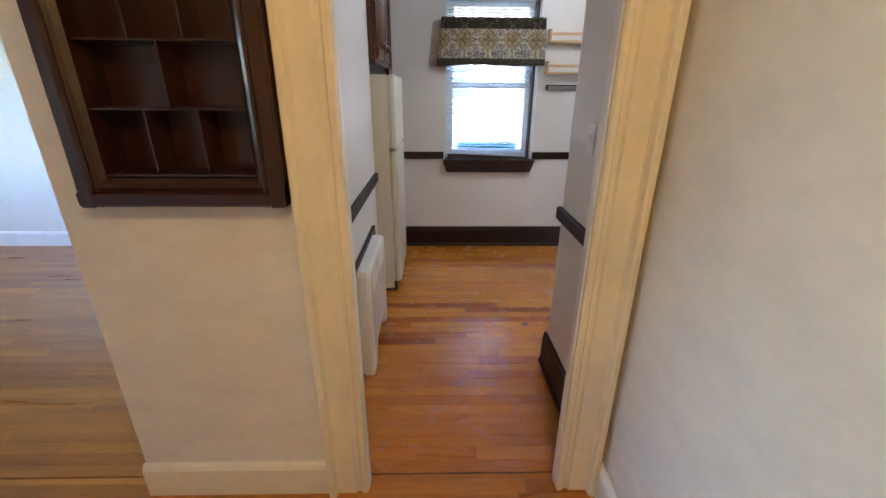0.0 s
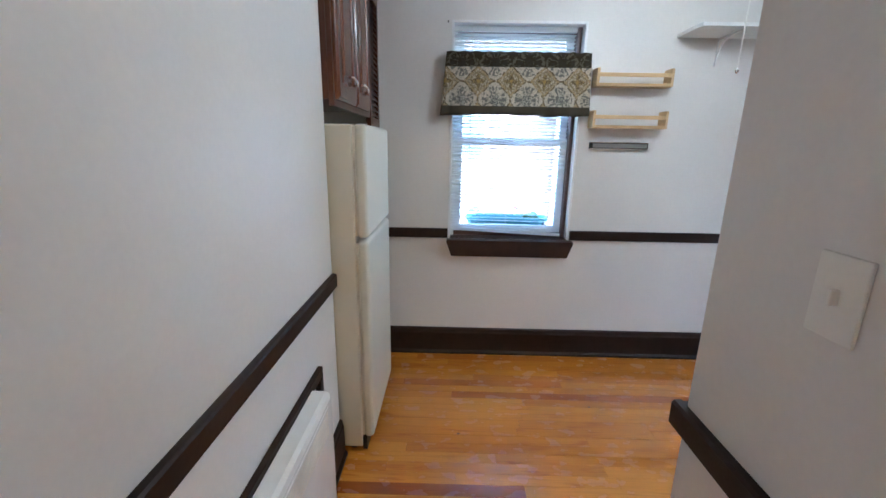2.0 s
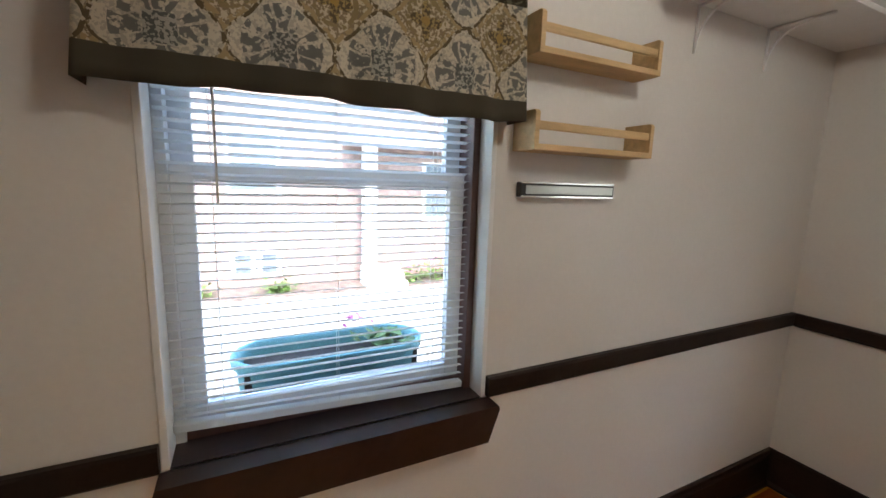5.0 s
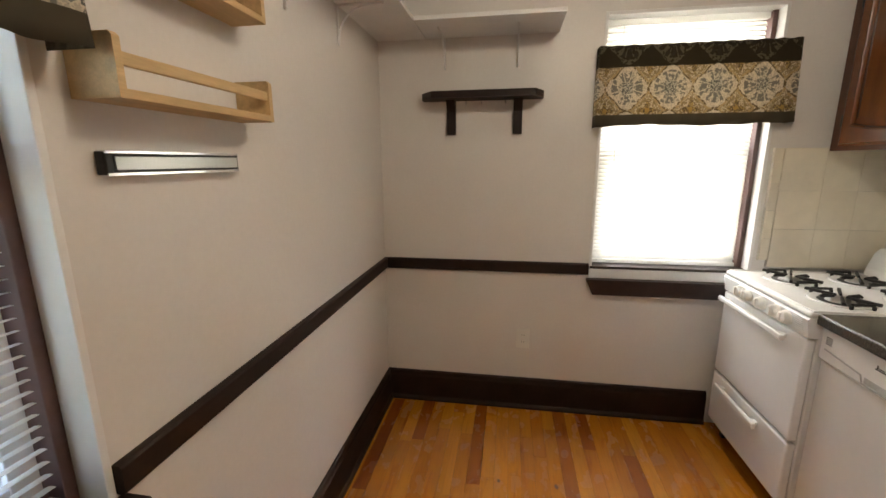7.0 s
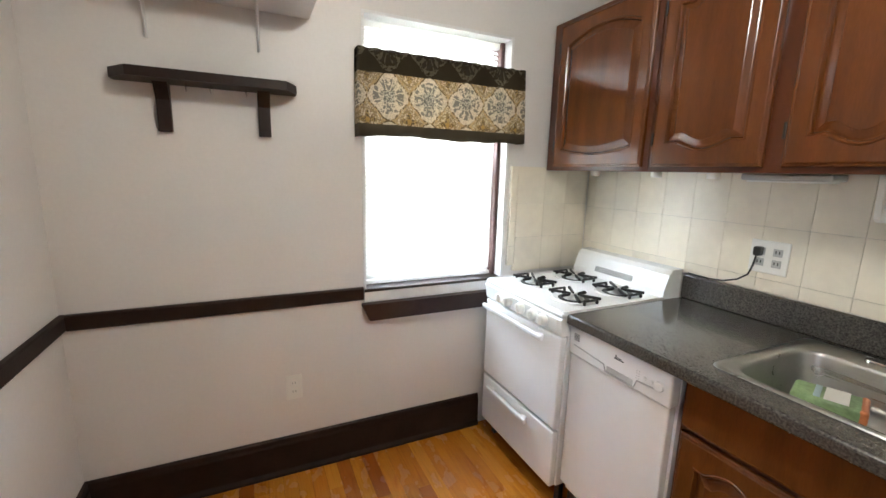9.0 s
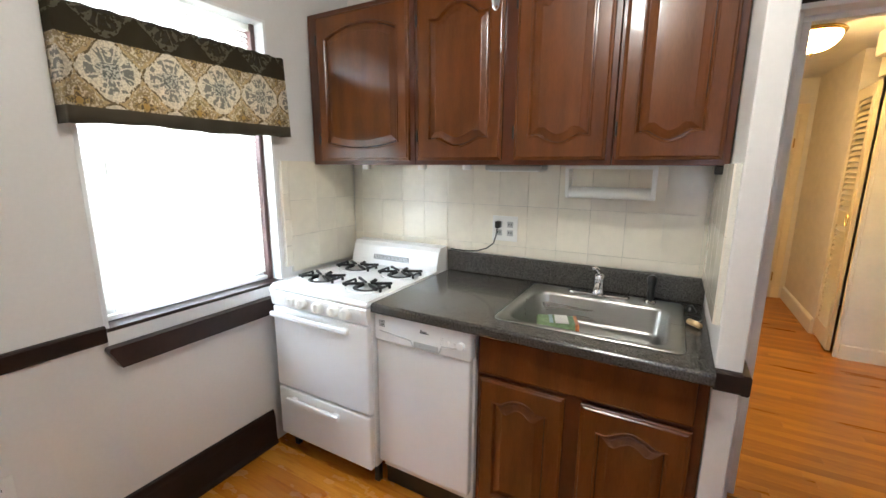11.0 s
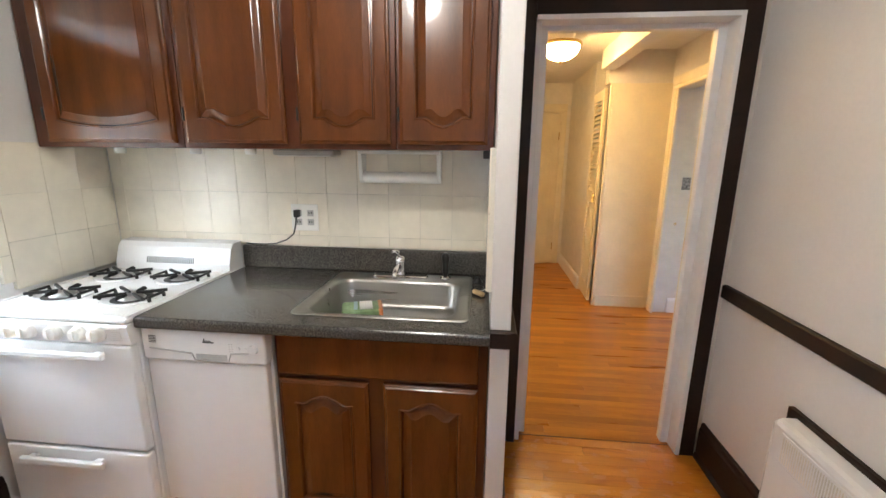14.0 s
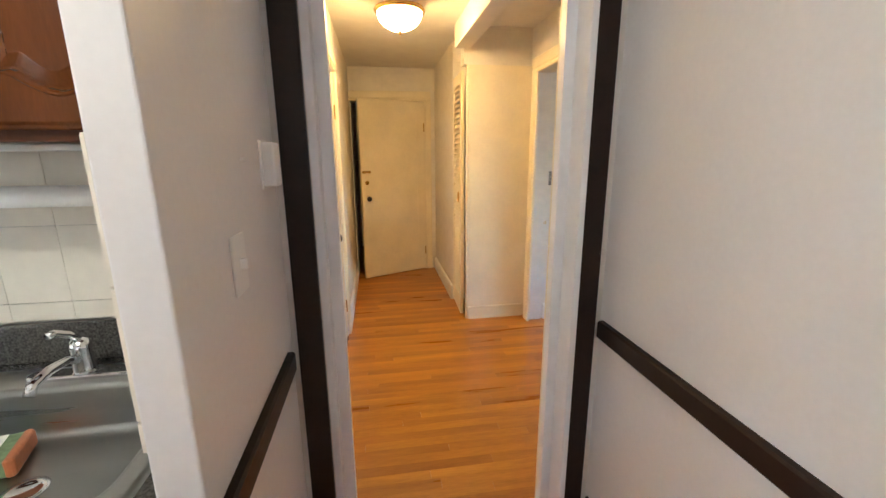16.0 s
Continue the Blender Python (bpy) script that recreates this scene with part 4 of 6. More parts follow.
def cabinet_door(parent, place, u0, u1, v0, v1, top, bottom, kind, knob=None, hinges=0):
    """A raised-panel door. place(u, v, w): w points out of the cabinet."""
    def slab(ua, ub, va, vb, wa, wb, bev):
        p, q = place(ua, va, wa), place(ub, vb, wb)
        return B(min(p[0], q[0]), min(p[1], q[1]), min(p[2], q[2]), max(p[0], q[0]), max(p[1], q[1]), max(p[2], q[2]), bev)
    m = 0.056
    out = curve_outline(u0 + m, u1 - m, v0 + m + bottom, v1 - m - top, top, bottom, kind)
    half = len(out) // 2

    def rim(inset):
        a = [(u0 + inset + (u1 - u0 - 2 * inset) * k / (half - 1), v0 + inset) for k in range(half)]
        b = [(u1 - inset - (u1 - u0 - 2 * inset) * k / (half - 1), v1 - inset) for k in range(half)]
        return a + b

    def loft(rings, cap):
        bm = bmesh.new()
        vs = [[bm.verts.new(place(u, v, w)) for u, v in pts] for pts, w in rings]
        n = len(vs[0])
        for p, q in zip(vs, vs[1:]):
            for k in range(n):
                bm.faces.new((p[k], p[(k + 1) % n], q[(k + 1) % n], q[k]))
        if cap:
            bm.faces.new(vs[-1])
        bmesh.ops.recalc_face_normals(bm, faces=bm.faces[:])
        return bm

    frame_rings = [(rim(0), 0.001), (rim(0), 0.0125), (rim(0.003), 0.0155), (rim(0.008), 0.0165), (rim(0.011), 0.0200), (rim(0.014), 0.0212),
                   (out, 0.0212), (shrink(out, 0.002), 0.0240), (shrink(out, 0.006), 0.0245), (shrink(out, 0.010), 0.0195), (shrink(out, 0.013), 0.0120)]
    door = part("door", loft(frame_rings, False), cherry, parent)
    part("raised_panel", loft([(shrink(out, 0.0128), 0.0118), (shrink(out, 0.017), 0.0125), (shrink(out, 0.021), 0.0145), (shrink(out, 0.040), 0.0205), (shrink(out, 0.043), 0.0222)], True), cherry, door)
    part("back", slab(u0 + 0.01, u1 - 0.01, v0 + 0.01, v1 - 0.01, 0.001, 0.009, 0), cherry_dark, door)
    if knob:
        a, b, kind_ = knob
        part("pull", tube([place(a - 0.04, b + 0.012, 0.02), place(a - 0.036, b + 0.012, 0.04), place(a - 0.012, b, 0.048), place(a + 0.012, b - 0.006, 0.046), place(a + 0.036, b - 0.012, 0.04), place(a + 0.04, b - 0.012, 0.02)], 0.005, 8), chrome, door, "silver metal pull", True)
    for z in hinges or ():
        part("hinge", tube([place(u1 + 0.006, z - 0.025, 0.012), place(u1 + 0.006, z + 0.025, 0.012)], 0.004, 6), iron, door, "small dark hinge")
    return door


def upper_cabinet(x0, x1, doors, kind, label):
    z0, z1, y1 = 1.485, 2.235, 1.62
    ob = thing("wall_cabinet", ((x0 + x1) / 2, 1.45, z0), label, "cabinet", "wall cabinets over the counter")
    part("body", B(x0, 1.296, z0 + 0.006, x1, y1 - 0.02, z1, 0.002), cherry_dark, ob)
    part("face_frame", B(x0, y1 - 0.02, z0, x1, y1, z1, 0.003), cherry_dark, ob, "cherry face frame, darker than the doors")
    for a, b in doors:
        cabinet_door(ob, lambda u, v, w: (u, y1 + w, v), a, b, z0 + 0.02, z1 - 0.025, 0.05, 0.028 if kind == "arc" else 0.032, kind, hinges=(z0 + 0.13, z1 - 0.13))


upper_cabinet(1.915, 2.572, [(1.94, 2.505)], "arc", "glossy cherry wall cabinet with a wide arched door")
upper_cabinet(1.046, 1.913, [(1.478, 1.892), (1.066, 1.424)], "ogee", "glossy cherry wall cabinet with two raised-panel doors")
upper_cabinet(0.676, 1.044, [(0.70, 1.03)], "ogee", "glossy cherry wall cabinet with one raised-panel door by the stub wall")


def fridge_cabinet():
    x = -0.37
    ob = thing("wall_cabinet", (x - 0.2, 3.25, 1.57), "dark cherry cabinet above the refrigerator with silver pulls", "cabinet")
    part("body", B(-0.72, 2.79, 1.60, x - 0.02, 3.52, 2.36, 0.002), cherry_dark, ob)
    part("face_frame", B(x - 0.02, 2.79, 1.575, x, 3.52, 2.36, 0.003), cherry_dark, ob)
    for a, b, k in ((2.80, 3.11, 3.00), (3.13, 3.43, 3.24)):
        cabinet_door(ob, lambda u, v, w: (x + w, u, v), a, b, 1.60, 2.33, 0.04, 0.01, "ogee", knob=(k, 1.69, 0))
    lou = part("louver_panel", join(B(x - 0.02, 3.525, 1.525, x + 0.004, 3.56, 2.36, 0.002), B(x - 0.02, 3.77, 1.525, x + 0.004, YN, 2.36, 0.002),
                                    B(x - 0.02, 3.56, 1.525, x + 0.004, 3.77, 1.58, 0.002), B(x - 0.02, 3.56, 2.2, x + 0.004, 3.77, 2.36, 0.002)), cherry_dark, ob, "dark louvered panel")
    for i in range(20):
        z = 1.60 + i * 0.03
        part("slat", prism([(-0.014, 0.012), (-0.010, 0.014), (0.006, -0.010), (0.002, -0.012)], lambda u, v, w: (x - 0.004 + u, 3.56 + w, z + v), 0.21), cherry_dark, lou)
    part("backing", B(x - 0.03, 3.55, 1.55, x - 0.022, 3.78, 2.3), black, lou)


fridge_cabinet()


def sink_cabinet():
    x0, x1, yf = 0.675, 1.428, 1.93
    ob = thing("base_cabinet", ((x0 + x1) / 2, 1.6, 0), "cherry sink base cabinet with a false drawer and two doors", "cabinet")
    part("body", join(B(x0, 1.31, 0.1, x0 + 0.018, yf - 0.02, 0.868), B(x1 - 0.018, 1.31, 0.1, x1, yf - 0.02, 0.868), B(x0 + 0.018, 1.31, 0.1, x1 - 0.018, yf - 0.02, 0.118)), cherry_dark, ob)
    part("face_frame", join(B(x0, yf - 0.02, 0.1, x0 + 0.03, yf, 0.868), B(x1 - 0.03, yf - 0.02, 0.1, x1, yf, 0.868), B(x0 + 0.03, yf - 0.02, 0.1, x1 - 0.03, yf, 0.14),
                            B(x0 + 0.03, yf - 0.02, 0.65, x1 - 0.03, yf, 0.868), B(1.03, yf - 0.02, 0.14, 1.10, yf, 0.65)), cherry_dark, ob, "cherry face frame, darker than the doors")
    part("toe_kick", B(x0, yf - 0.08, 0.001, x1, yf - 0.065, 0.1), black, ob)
    part("drawer_front", B(0.705, yf + 0.001, 0.702, 1.418, yf + 0.021, 0.856, 0.008), cherry, ob)
    for a, b in ((1.09, 1.416), (0.705, 1.036)):
        cabinet_door(ob, lambda u, v, w: (u, yf + w, v), a, b, 0.125, 0.682, 0.032, 0.0, "ogee")


sink_cabinet()

# ---- counter, sink and what stands there ----
SX0, SX1, SY0, SY1 = 0.746, 1.386, 1.362, 1.905


def countertop():
    x0, x1, y0, y1, z0, z1 = XS1 + 0.002, 1.898, 1.297, 2.0, 0.868, 0.910
    hx0, hx1, hy0, hy1 = SX0 + 0.02, SX1 - 0.02, SY0 + 0.02, SY1 - 0.02
    ob = thing("countertop", ((x0 + x1) / 2, 1.65, z0), "dark grey speckled laminate countertop with a raised back edge", "countertop")
    bm = wall("y", z0, z1, x0, x1, y0, y1, [(hx0, hx1, hy0, hy1)])
    for v in bm.verts:
        v.co = (v.co.x, v.co.z, v.co.y)
    bmesh.ops.recalc_face_normals(bm, faces=bm.faces[:])
    bmesh.ops.bevel(bm, geom=[e for e in bm.edges if all(v.co.y > y1 - 0.001 for v in e.verts) and abs(e.verts[0].co.z - e.verts[1].co.z) < 0.001], offset=0.010, segments=3, affect="EDGES", profile=0.5)
    part("top", bm, counter_mat, ob)
    part("backsplash", B(x0, y0, z1 + 0.0005, x1 + 0.004, y0 + 0.022, 1.022, 0.006, 2), counter_mat, ob)


countertop()


def rounded_rect(x0, x1, y0, y1, r, n=6):
    pts = []
    for cx, cy, a0 in ((x1 - r, y1 - r, 0), (x0 + r, y1 - r, 90), (x0 + r, y0 + r, 180), (x1 - r, y0 + r, 270)):
        for i in range(n + 1):
            a = radians(a0 + 90 * i / n)
            pts.append((cx + r * math.cos(a), cy + r * math.sin(a)))
    return pts


def sink():
    ob = thing("kitchen_sink", ((SX0 + SX1) / 2, 1.63, 0.74), "single-bowl brushed stainless steel drop-in sink", "sink")
    bx0, bx1, by0, by1 = SX0 + 0.055, SX1 - 0.045, SY0 + 0.105, SY1 - 0.035
    loops = [(rounded_rect(SX0, SX1, SY0, SY1, 0.03), 0.9105), (rounded_rect(SX0 + 0.004, SX1 - 0.004, SY0 + 0.004, SY1 - 0.004, 0.028), 0.917),
             (rounded_rect(SX0 + 0.018, SX1 - 0.018, SY0 + 0.018, SY1 - 0.018, 0.025), 0.914),
             (rounded_rect(bx0 - 0.012, bx1 + 0.012, by0 - 0.012, by1 + 0.012, 0.07), 0.914), (rounded_rect(bx0 - 0.003, bx1 + 0.003, by0 - 0.003, by1 + 0.003, 0.066), 0.910),
             (rounded_rect(bx0, bx1, by0, by1, 0.065), 0.898), (rounded_rect(bx0 + 0.010, bx1 - 0.010, by0 + 0.010, by1 - 0.010, 0.06), 0.812),
             (rounded_rect(bx0 + 0.018, bx1 - 0.018, by0 + 0.018, by1 - 0.018, 0.055), 0.796), (rounded_rect(bx0 + 0.04, bx1 - 0.04, by0 + 0.04, by1 - 0.04, 0.05), 0.787)]
    bm = bmesh.new()
    rings = [[bm.verts.new((x, y, z)) for x, y in pts] for pts, z in loops]
    for a, b in zip(rings, rings[1:]):
        for i in range(len(a)):
            bm.faces.new((a[i], a[(i + 1) % len(a)], b[(i + 1) % len(b)], b[i]))
    bm.faces.new(rings[-1])
    bmesh.ops.recalc_face_normals(bm, faces=bm.faces[:])
    part("basin", bm, steel, ob, smooth=True)
    part("drain", lathe([(0.04, 0.7875), (0.042, 0.790), (0.03, 0.7905), (0.026, 0.788)], (1.07, 1.66, 0)), chrome, ob, "chrome drain ring", True)
    f = thing("faucet", (1.08, SY0 + 0.05, 0.916), "chrome single-handle kitchen faucet on the sink deck", "faucet")
    fx, fy = 1.08, SY0 + 0.052
    part("deck_plate", prism(rounded_rect(fx - 0.13, fx + 0.13, fy - 0.025, fy + 0.025, 0.024), lambda u, v, w: (u, v, 0.9148 + w), 0.012, 0.005), chrome, f, smooth=False)
    part("body", lathe([(0.027, 0.926), (0.024, 0.935), (0.022, 0.985), (0.024, 0.995), (0.018, 1.012), (0.004, 1.018)], (fx, fy, 0)), chrome, f, smooth=True)
    part("spout", tube([(fx, fy + 0.01, 0.965), (fx - 0.005, fy + 0.06, 0.985), (fx - 0.01, fy + 0.12, 0.992), (fx - 0.012, fy + 0.17, 0.985), (fx - 0.013, fy + 0.185, 0.968)], 0.011, 10), chrome, f, smooth=True)
    part("lever", tube([(fx, fy, 1.012), (fx + 0.006, fy + 0.02, 1.035), (fx + 0.014, fy + 0.05, 1.052), (fx + 0.018, fy + 0.065, 1.052)], 0.009, 10), chrome, f, smooth=True)
    s = thing("side_sprayer", (0.872, fy, 0.916), "black pull-out side sprayer in a chrome collar", "sprayer")
    part("collar", lathe([(0.024, 0.915), (0.024, 0.922), (0.016, 0.93)], (0.872, fy, 0)), chrome, s, smooth=True)
    part("wand", lathe([(0.012, 0.928), (0.014, 0.95), (0.013, 0.99), (0.019, 1.005), (0.018, 1.028), (0.008, 1.036)], (0.872, fy, 0), sides=14), black, s, smooth=True)


sink()

sp = thing("sponge_pack", (1.215, 1.585, 0.791), "green and orange wrapped sponge pack lying in the sink", "sponge")
XF.append(Matrix.Translation((1.215, 1.585, 0.792)) @ Matrix.Rotation(radians(18), 4, "Z"))
part("wrap", B(-0.085, -0.06, 0, 0.085, 0.06, 0.042, 0.012, 3), ash, sp)
part("end_band", B(-0.0875, -0.062, -0.001, -0.066, 0.062, 0.044, 0.012, 3), orange, sp, "orange end of the wrapper")
part("label_patch", B(-0.045, -0.052, 0.0425, 0.010, 0.052, 0.0440, 0.001), plastic, sp, "pale printed band")
part("label_stripe", B(0.018, -0.050, 0.0425, 0.034, 0.050, 0.0440, 0.001), label_blue, sp, "pale blue printed stripe")
XF.pop()

st = thing("drain_stopper", (0.725, 1.48, 0.911), "black drain stopper with a loop of chain on the counter", "stopper")
part("disc", lathe([(0.022, 0.9105), (0.024, 0.916), (0.014, 0.926), (0.01, 0.936)], (0.725, 1.44, 0), sides=16), black, st, smooth=True)
part("chain", tube([(0.725 + 0.03 * math.cos(a * 0.5), 1.52 + 0.04 * math.sin(a * 0.5), 0.9135) for a in range(13)], 0.0025, 6), iron, st)
wk = thing("bottle_opener", (0.722, 1.60, 0.911), "small tool with a pale wooden handle on the counter", "kitchen tool")
part("handle", tube([(0.70, 1.64, 0.923), (0.712, 1.625, 0.924), (0.735, 1.60, 0.923)], 0.011, 10), pine, wk, "pale wooden handle", True)
part("shaft", tube([(0.735, 1.60, 0.922), (0.70, 1.565, 0.916), (0.69, 1.54, 0.914)], 0.003, 6), steel, wk)


def stove():
    x0, x1, yb, yf = 1.902, 2.505, 1.315, 2.01
    ob = thing("gas_range", ((x0 + x1) / 2, 1.66, 0), "white enamel four-burner gas range with a broiler drawer", "stove")
    part("body", B(x0 + 0.004, yb, 0.105, x1 - 0.004, yf - 0.03, 0.886, 0.004), appliance, ob)
    ct = part("cooktop", B(x0, yb + 0.03, 0.889, x1, yf + 0.012, 0.912, 0.010, 3), appliance, ob)
    part("cooktop_lip", join(B(x0 + 0.004, yb + 0.08, 0.910, x0 + 0.016, yf, 0.918, 0.004), B(x1 - 0.016, yb + 0.08, 0.910, x1 - 0.004, yf, 0.918, 0.004), B(x0 + 0.016, yf - 0.012, 0.910, x1 - 0.016, yf, 0.917, 0.003)), appliance, ct)
    place = lambda u, v, w: (x0 + 0.006 + w, u, v)
    guard = part("backguard", prism([(yb, 0.90), (yb + 0.115, 0.90), (yb + 0.11, 0.945), (yb + 0.085, 1.018), (yb + 0.065, 1.04), (yb, 1.044)], place, x1 - x0 - 0.012, 0.0), appliance, ob)
    for i in range(26):
        x = x0 + 0.19 + i * 0.0096
        part("vent_slot", prism([(yb + 0.1115, 0.944), (yb + 0.1015, 0.972), (yb + 0.1005, 0.972), (yb + 0.1105, 0.944)], lambda u, v, w: (x + w, u, v), 0.005), black, guard)
    panel = part("control_panel", prism([(yf - 0.03, 0.812), (yf + 0.004, 0.812), (yf + 0.016, 0.882), (yf + 0.008, 0.888), (yf - 0.03, 0.888)], lambda u, v, w: (x0 + 0.002 + w, u, v), x1 - x0 - 0.004), appliance, ob)
    for k, x in enumerate((2.345, 2.282, 2.180, 2.085, 2.015)):
        kn = part("knob", lathe([(0.029, 0), (0.029, 0.008), (0.025, 0.013), (0.023, 0.028), (0.016, 0.031)], (x, yf + 0.009, 0.852), "y", 20), plastic, panel, smooth=False)
        part("grip", B(x - 0.004, yf + 0.034, 0.834, x + 0.004, yf + 0.044, 0.870, 0.002), plastic, kn)
    for i in range(7):
        part("ridge", B(x0 + 0.03, yf + 0.006 + i * 0.0015, 0.826 + i * 0.008, x0 + 0.085, yf + 0.0085 + i * 0.0015, 0.829 + i * 0.008), appliance, panel)
    d = part("oven_door", B(x0 + 0.006, yf - 0.028, 0.386, x1 - 0.006, yf + 0.006, 0.806, 0.008, 3), appliance, ob)
    part("handle", join(B(x0 + 0.09, yf + 0.022, 0.762, x1 - 0.02, yf + 0.042, 0.787, 0.007, 3), B(x0 + 0.11, yf + 0.004, 0.766, x0 + 0.14, yf + 0.026, 0.783, 0.003), B(x1 - 0.08, yf + 0.004, 0.766, x1 - 0.05, yf + 0.026, 0.783, 0.003)), appliance, d)
    w = part("broiler_drawer", B(x0 + 0.006, yf - 0.028, 0.108, x1 - 0.006, yf + 0.006, 0.374, 0.008, 3), appliance, ob)
    part("handle", join(B(x0 + 0.17, yf + 0.022, 0.318, x1 - 0.09, yf + 0.040, 0.345, 0.006, 3), B(x0 + 0.19, yf + 0.004, 0.322, x0 + 0.22, yf + 0.026, 0.341, 0.003), B(x1 - 0.14, yf + 0.004, 0.322, x1 - 0.11, yf + 0.026, 0.341, 0.003)), appliance, w)
    for x in (x0 + 0.03, x1 - 0.03):
        for y in (yb + 0.05, yf - 0.075):
            part("leg", B(x - 0.014, y - 0.014, 0.0, x + 0.014, y + 0.014, 0.106, 0.002), black, ob)
    for cx in (x0 + 0.155, x1 - 0.155):
        for cy in (yb + 0.24, yb + 0.51):
            b = part("burner", lathe([(0.044, 0.9135), (0.043, 0.917), (0.038, 0.920), (0.035, 0.927), (0.012, 0.930)], (cx, cy, 0), sides=20), steel, ob, "grey metal burner", True)
            part("burner_bowl", lathe([(0.104, 0.9122), (0.101, 0.9165), (0.094, 0.9168), (0.080, 0.9140), (0.072, 0.9130)], (cx, cy, 0), sides=28), appliance, b, "white enamel burner dish", True)
            part("burner_well", lathe([(0.071, 0.9124), (0.070, 0.9138), (0.048, 0.9134), (0.045, 0.9126)], (cx, cy, 0), sides=24), iron, b, "black recess around the burner", True)
            arms = []
            for sx in (-1, 1):
                arms.append(B(cx + sx * 0.104 - 0.005, cy - 0.040, 0.926, cx + sx * 0.104 + 0.005, cy + 0.040, 0.936, 0.003, 1))
                for sy in (-1, 1):
                    arms.append(B(cx + sx * 0.104 - 0.005, cy + sy * 0.036 - 0.005, 0.9125, cx + sx * 0.104 + 0.005, cy + sy * 0.036 + 0.005, 0.927, 0.001, 1))
                    q = prism([(0.016, -0.0035), (0.118, -0.0055), (0.118, 0.0055), (0.016, 0.0035)], lambda u, v, w: (u, v, 0.926 + w), 0.012, 0.002)
                    q.transform(Matrix.Translation((cx, cy, 0)) @ Matrix.Rotation(math.atan2(sy * 0.060, sx * 0.100), 4, "Z"))
                    arms.append(q)
                q = prism([(0.024, 0.926), (0.070, 0.926), (0.074, 0.932), (0.060, 0.942), (0.024, 0.936)], lambda u, v, w: (cx - 0.003 + w, cy + sx * u, v), 0.006)
                arms.append(q)
            part("grate", join(*arms), iron, b, "black cast iron grate")


stove()


def dishwasher():
    x0, x1, yf = 1.434, 1.896, 1.965
    ob = thing("dishwasher", ((x0 + x1) / 2, 1.65, 0), "narrow white built-in dishwasher under the counter", "dishwasher")
    part("body", B(x0 + 0.004, 1.32, 0.10, x1 - 0.004, yf - 0.03, 0.866), appliance, ob)
    part("door_panel", B(x0 + 0.012, yf - 0.03, 0.145, x1, yf + 0.004, 0.742, 0.006, 3), appliance, ob)
    cp = part("control_panel", B(x0 + 0.004, yf - 0.03, 0.746, x1, yf + 0.016, 0.866, 0.008, 3), appliance, ob)
    y = yf + 0.0165
    part("handle_recess", B(x0 + 0.145, y - 0.004, 0.752, x0 + 0.262, y + 0.0004, 0.778, 0.002), embossed, cp, "grey handle recess")
    part("recess_lip", tube([(x0 + 0.06, y + 0.001, 0.79), (x0 + 0.13, y + 0.001, 0.784), (x0 + 0.14, y + 0.001, 0.755), (x0 + 0.265, y + 0.001, 0.755), (x0 + 0.275, y + 0.001, 0.778), (x1 - 0.03, y + 0.001, 0.792)], 0.0028, 6), embossed, cp)
    for i in range(5):
        part("vent_bar", B(x1 - 0.056, y - 0.001, 0.812 + i * 0.006, x1 - 0.028, y + 0.0006, 0.8145 + i * 0.006), black, cp)
    part("badge", join(B(x0 + 0.19, y - 0.001, 0.820, x0 + 0.232, y + 0.0006, 0.824), B(x0 + 0.20, y - 0.001, 0.826, x0 + 0.226, y + 0.0006, 0.829), B(x0 + 0.223, y - 0.001, 0.822, x0 + 0.227, y + 0.0006, 0.836)), black, cp, "dark script badge")
    part("dial", lathe([(0.017, 0), (0.016, 0.012), (0.008, 0.014)], (x0 + 0.045, y, 0.806), "y", 20), appliance, cp)
    for k in (0.075, 0.10):
        part("button", lathe([(0.007, 0), (0.006, 0.005), (0.002, 0.006)], (x0 + k, y, 0.806), "y", 12), appliance, cp)
    for k in range(4):
        part("program_mark", join(B(x0 + 0.122, y - 0.001, 0.792 + k * 0.009, x0 + 0.127, y + 0.0005, 0.7935 + k * 0.009), B(x0 + 0.131, y - 0.001, 0.792 + k * 0.009, x0 + 0.136, y + 0.0005, 0.7935 + k * 0.009)), embossed, cp)
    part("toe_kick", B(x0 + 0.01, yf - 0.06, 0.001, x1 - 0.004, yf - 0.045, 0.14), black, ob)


dishwasher()


def fridge():
    xb, xf, xd, y0, y1 = -0.93, -0.310, -0.255, 2.80, 3.395
    ob = thing("refrigerator", (-0.6, 3.1, 0), "almond top-freezer refrigerator in a wall recess", "refrigerator")
    part("body", B(xb, y0, 0.03, xf, y1, 1.51, 0.008, 3), fridge_mat, ob)
    part("freezer_door", B(xf + 0.008, y0 - 0.002, 1.052, xd, y1 + 0.002, 1.512, 0.018, 4), fridge_mat, ob)
    part("fridge_door", B(xf + 0.008, y0 - 0.002, 0.085, xd, y1 + 0.002, 1.040, 0.018, 4), fridge_mat, ob)
    part("gasket", join(B(xf, y0 + 0.01, 1.06, xf + 0.008, y1 - 0.01, 1.50), B(xf, y0 + 0.01, 0.09, xf + 0.008, y1 - 0.01, 1.03)), grout, ob)
    part("kick_grille", B(xf, y0 + 0.01, 0.012, xf + 0.02, y1 - 0.01, 0.078), black, ob)
    for x, y in ((xb + 0.05, y0 + 0.05), (xb + 0.05, y1 - 0.05), (xf - 0.05, y0 + 0.05), (xf - 0.05, y1 - 0.05)):
        part("foot", lathe([(0.02, 0.0), (0.02, 0.03)], (x, y, 0), sides=12), black, ob)


fridge()


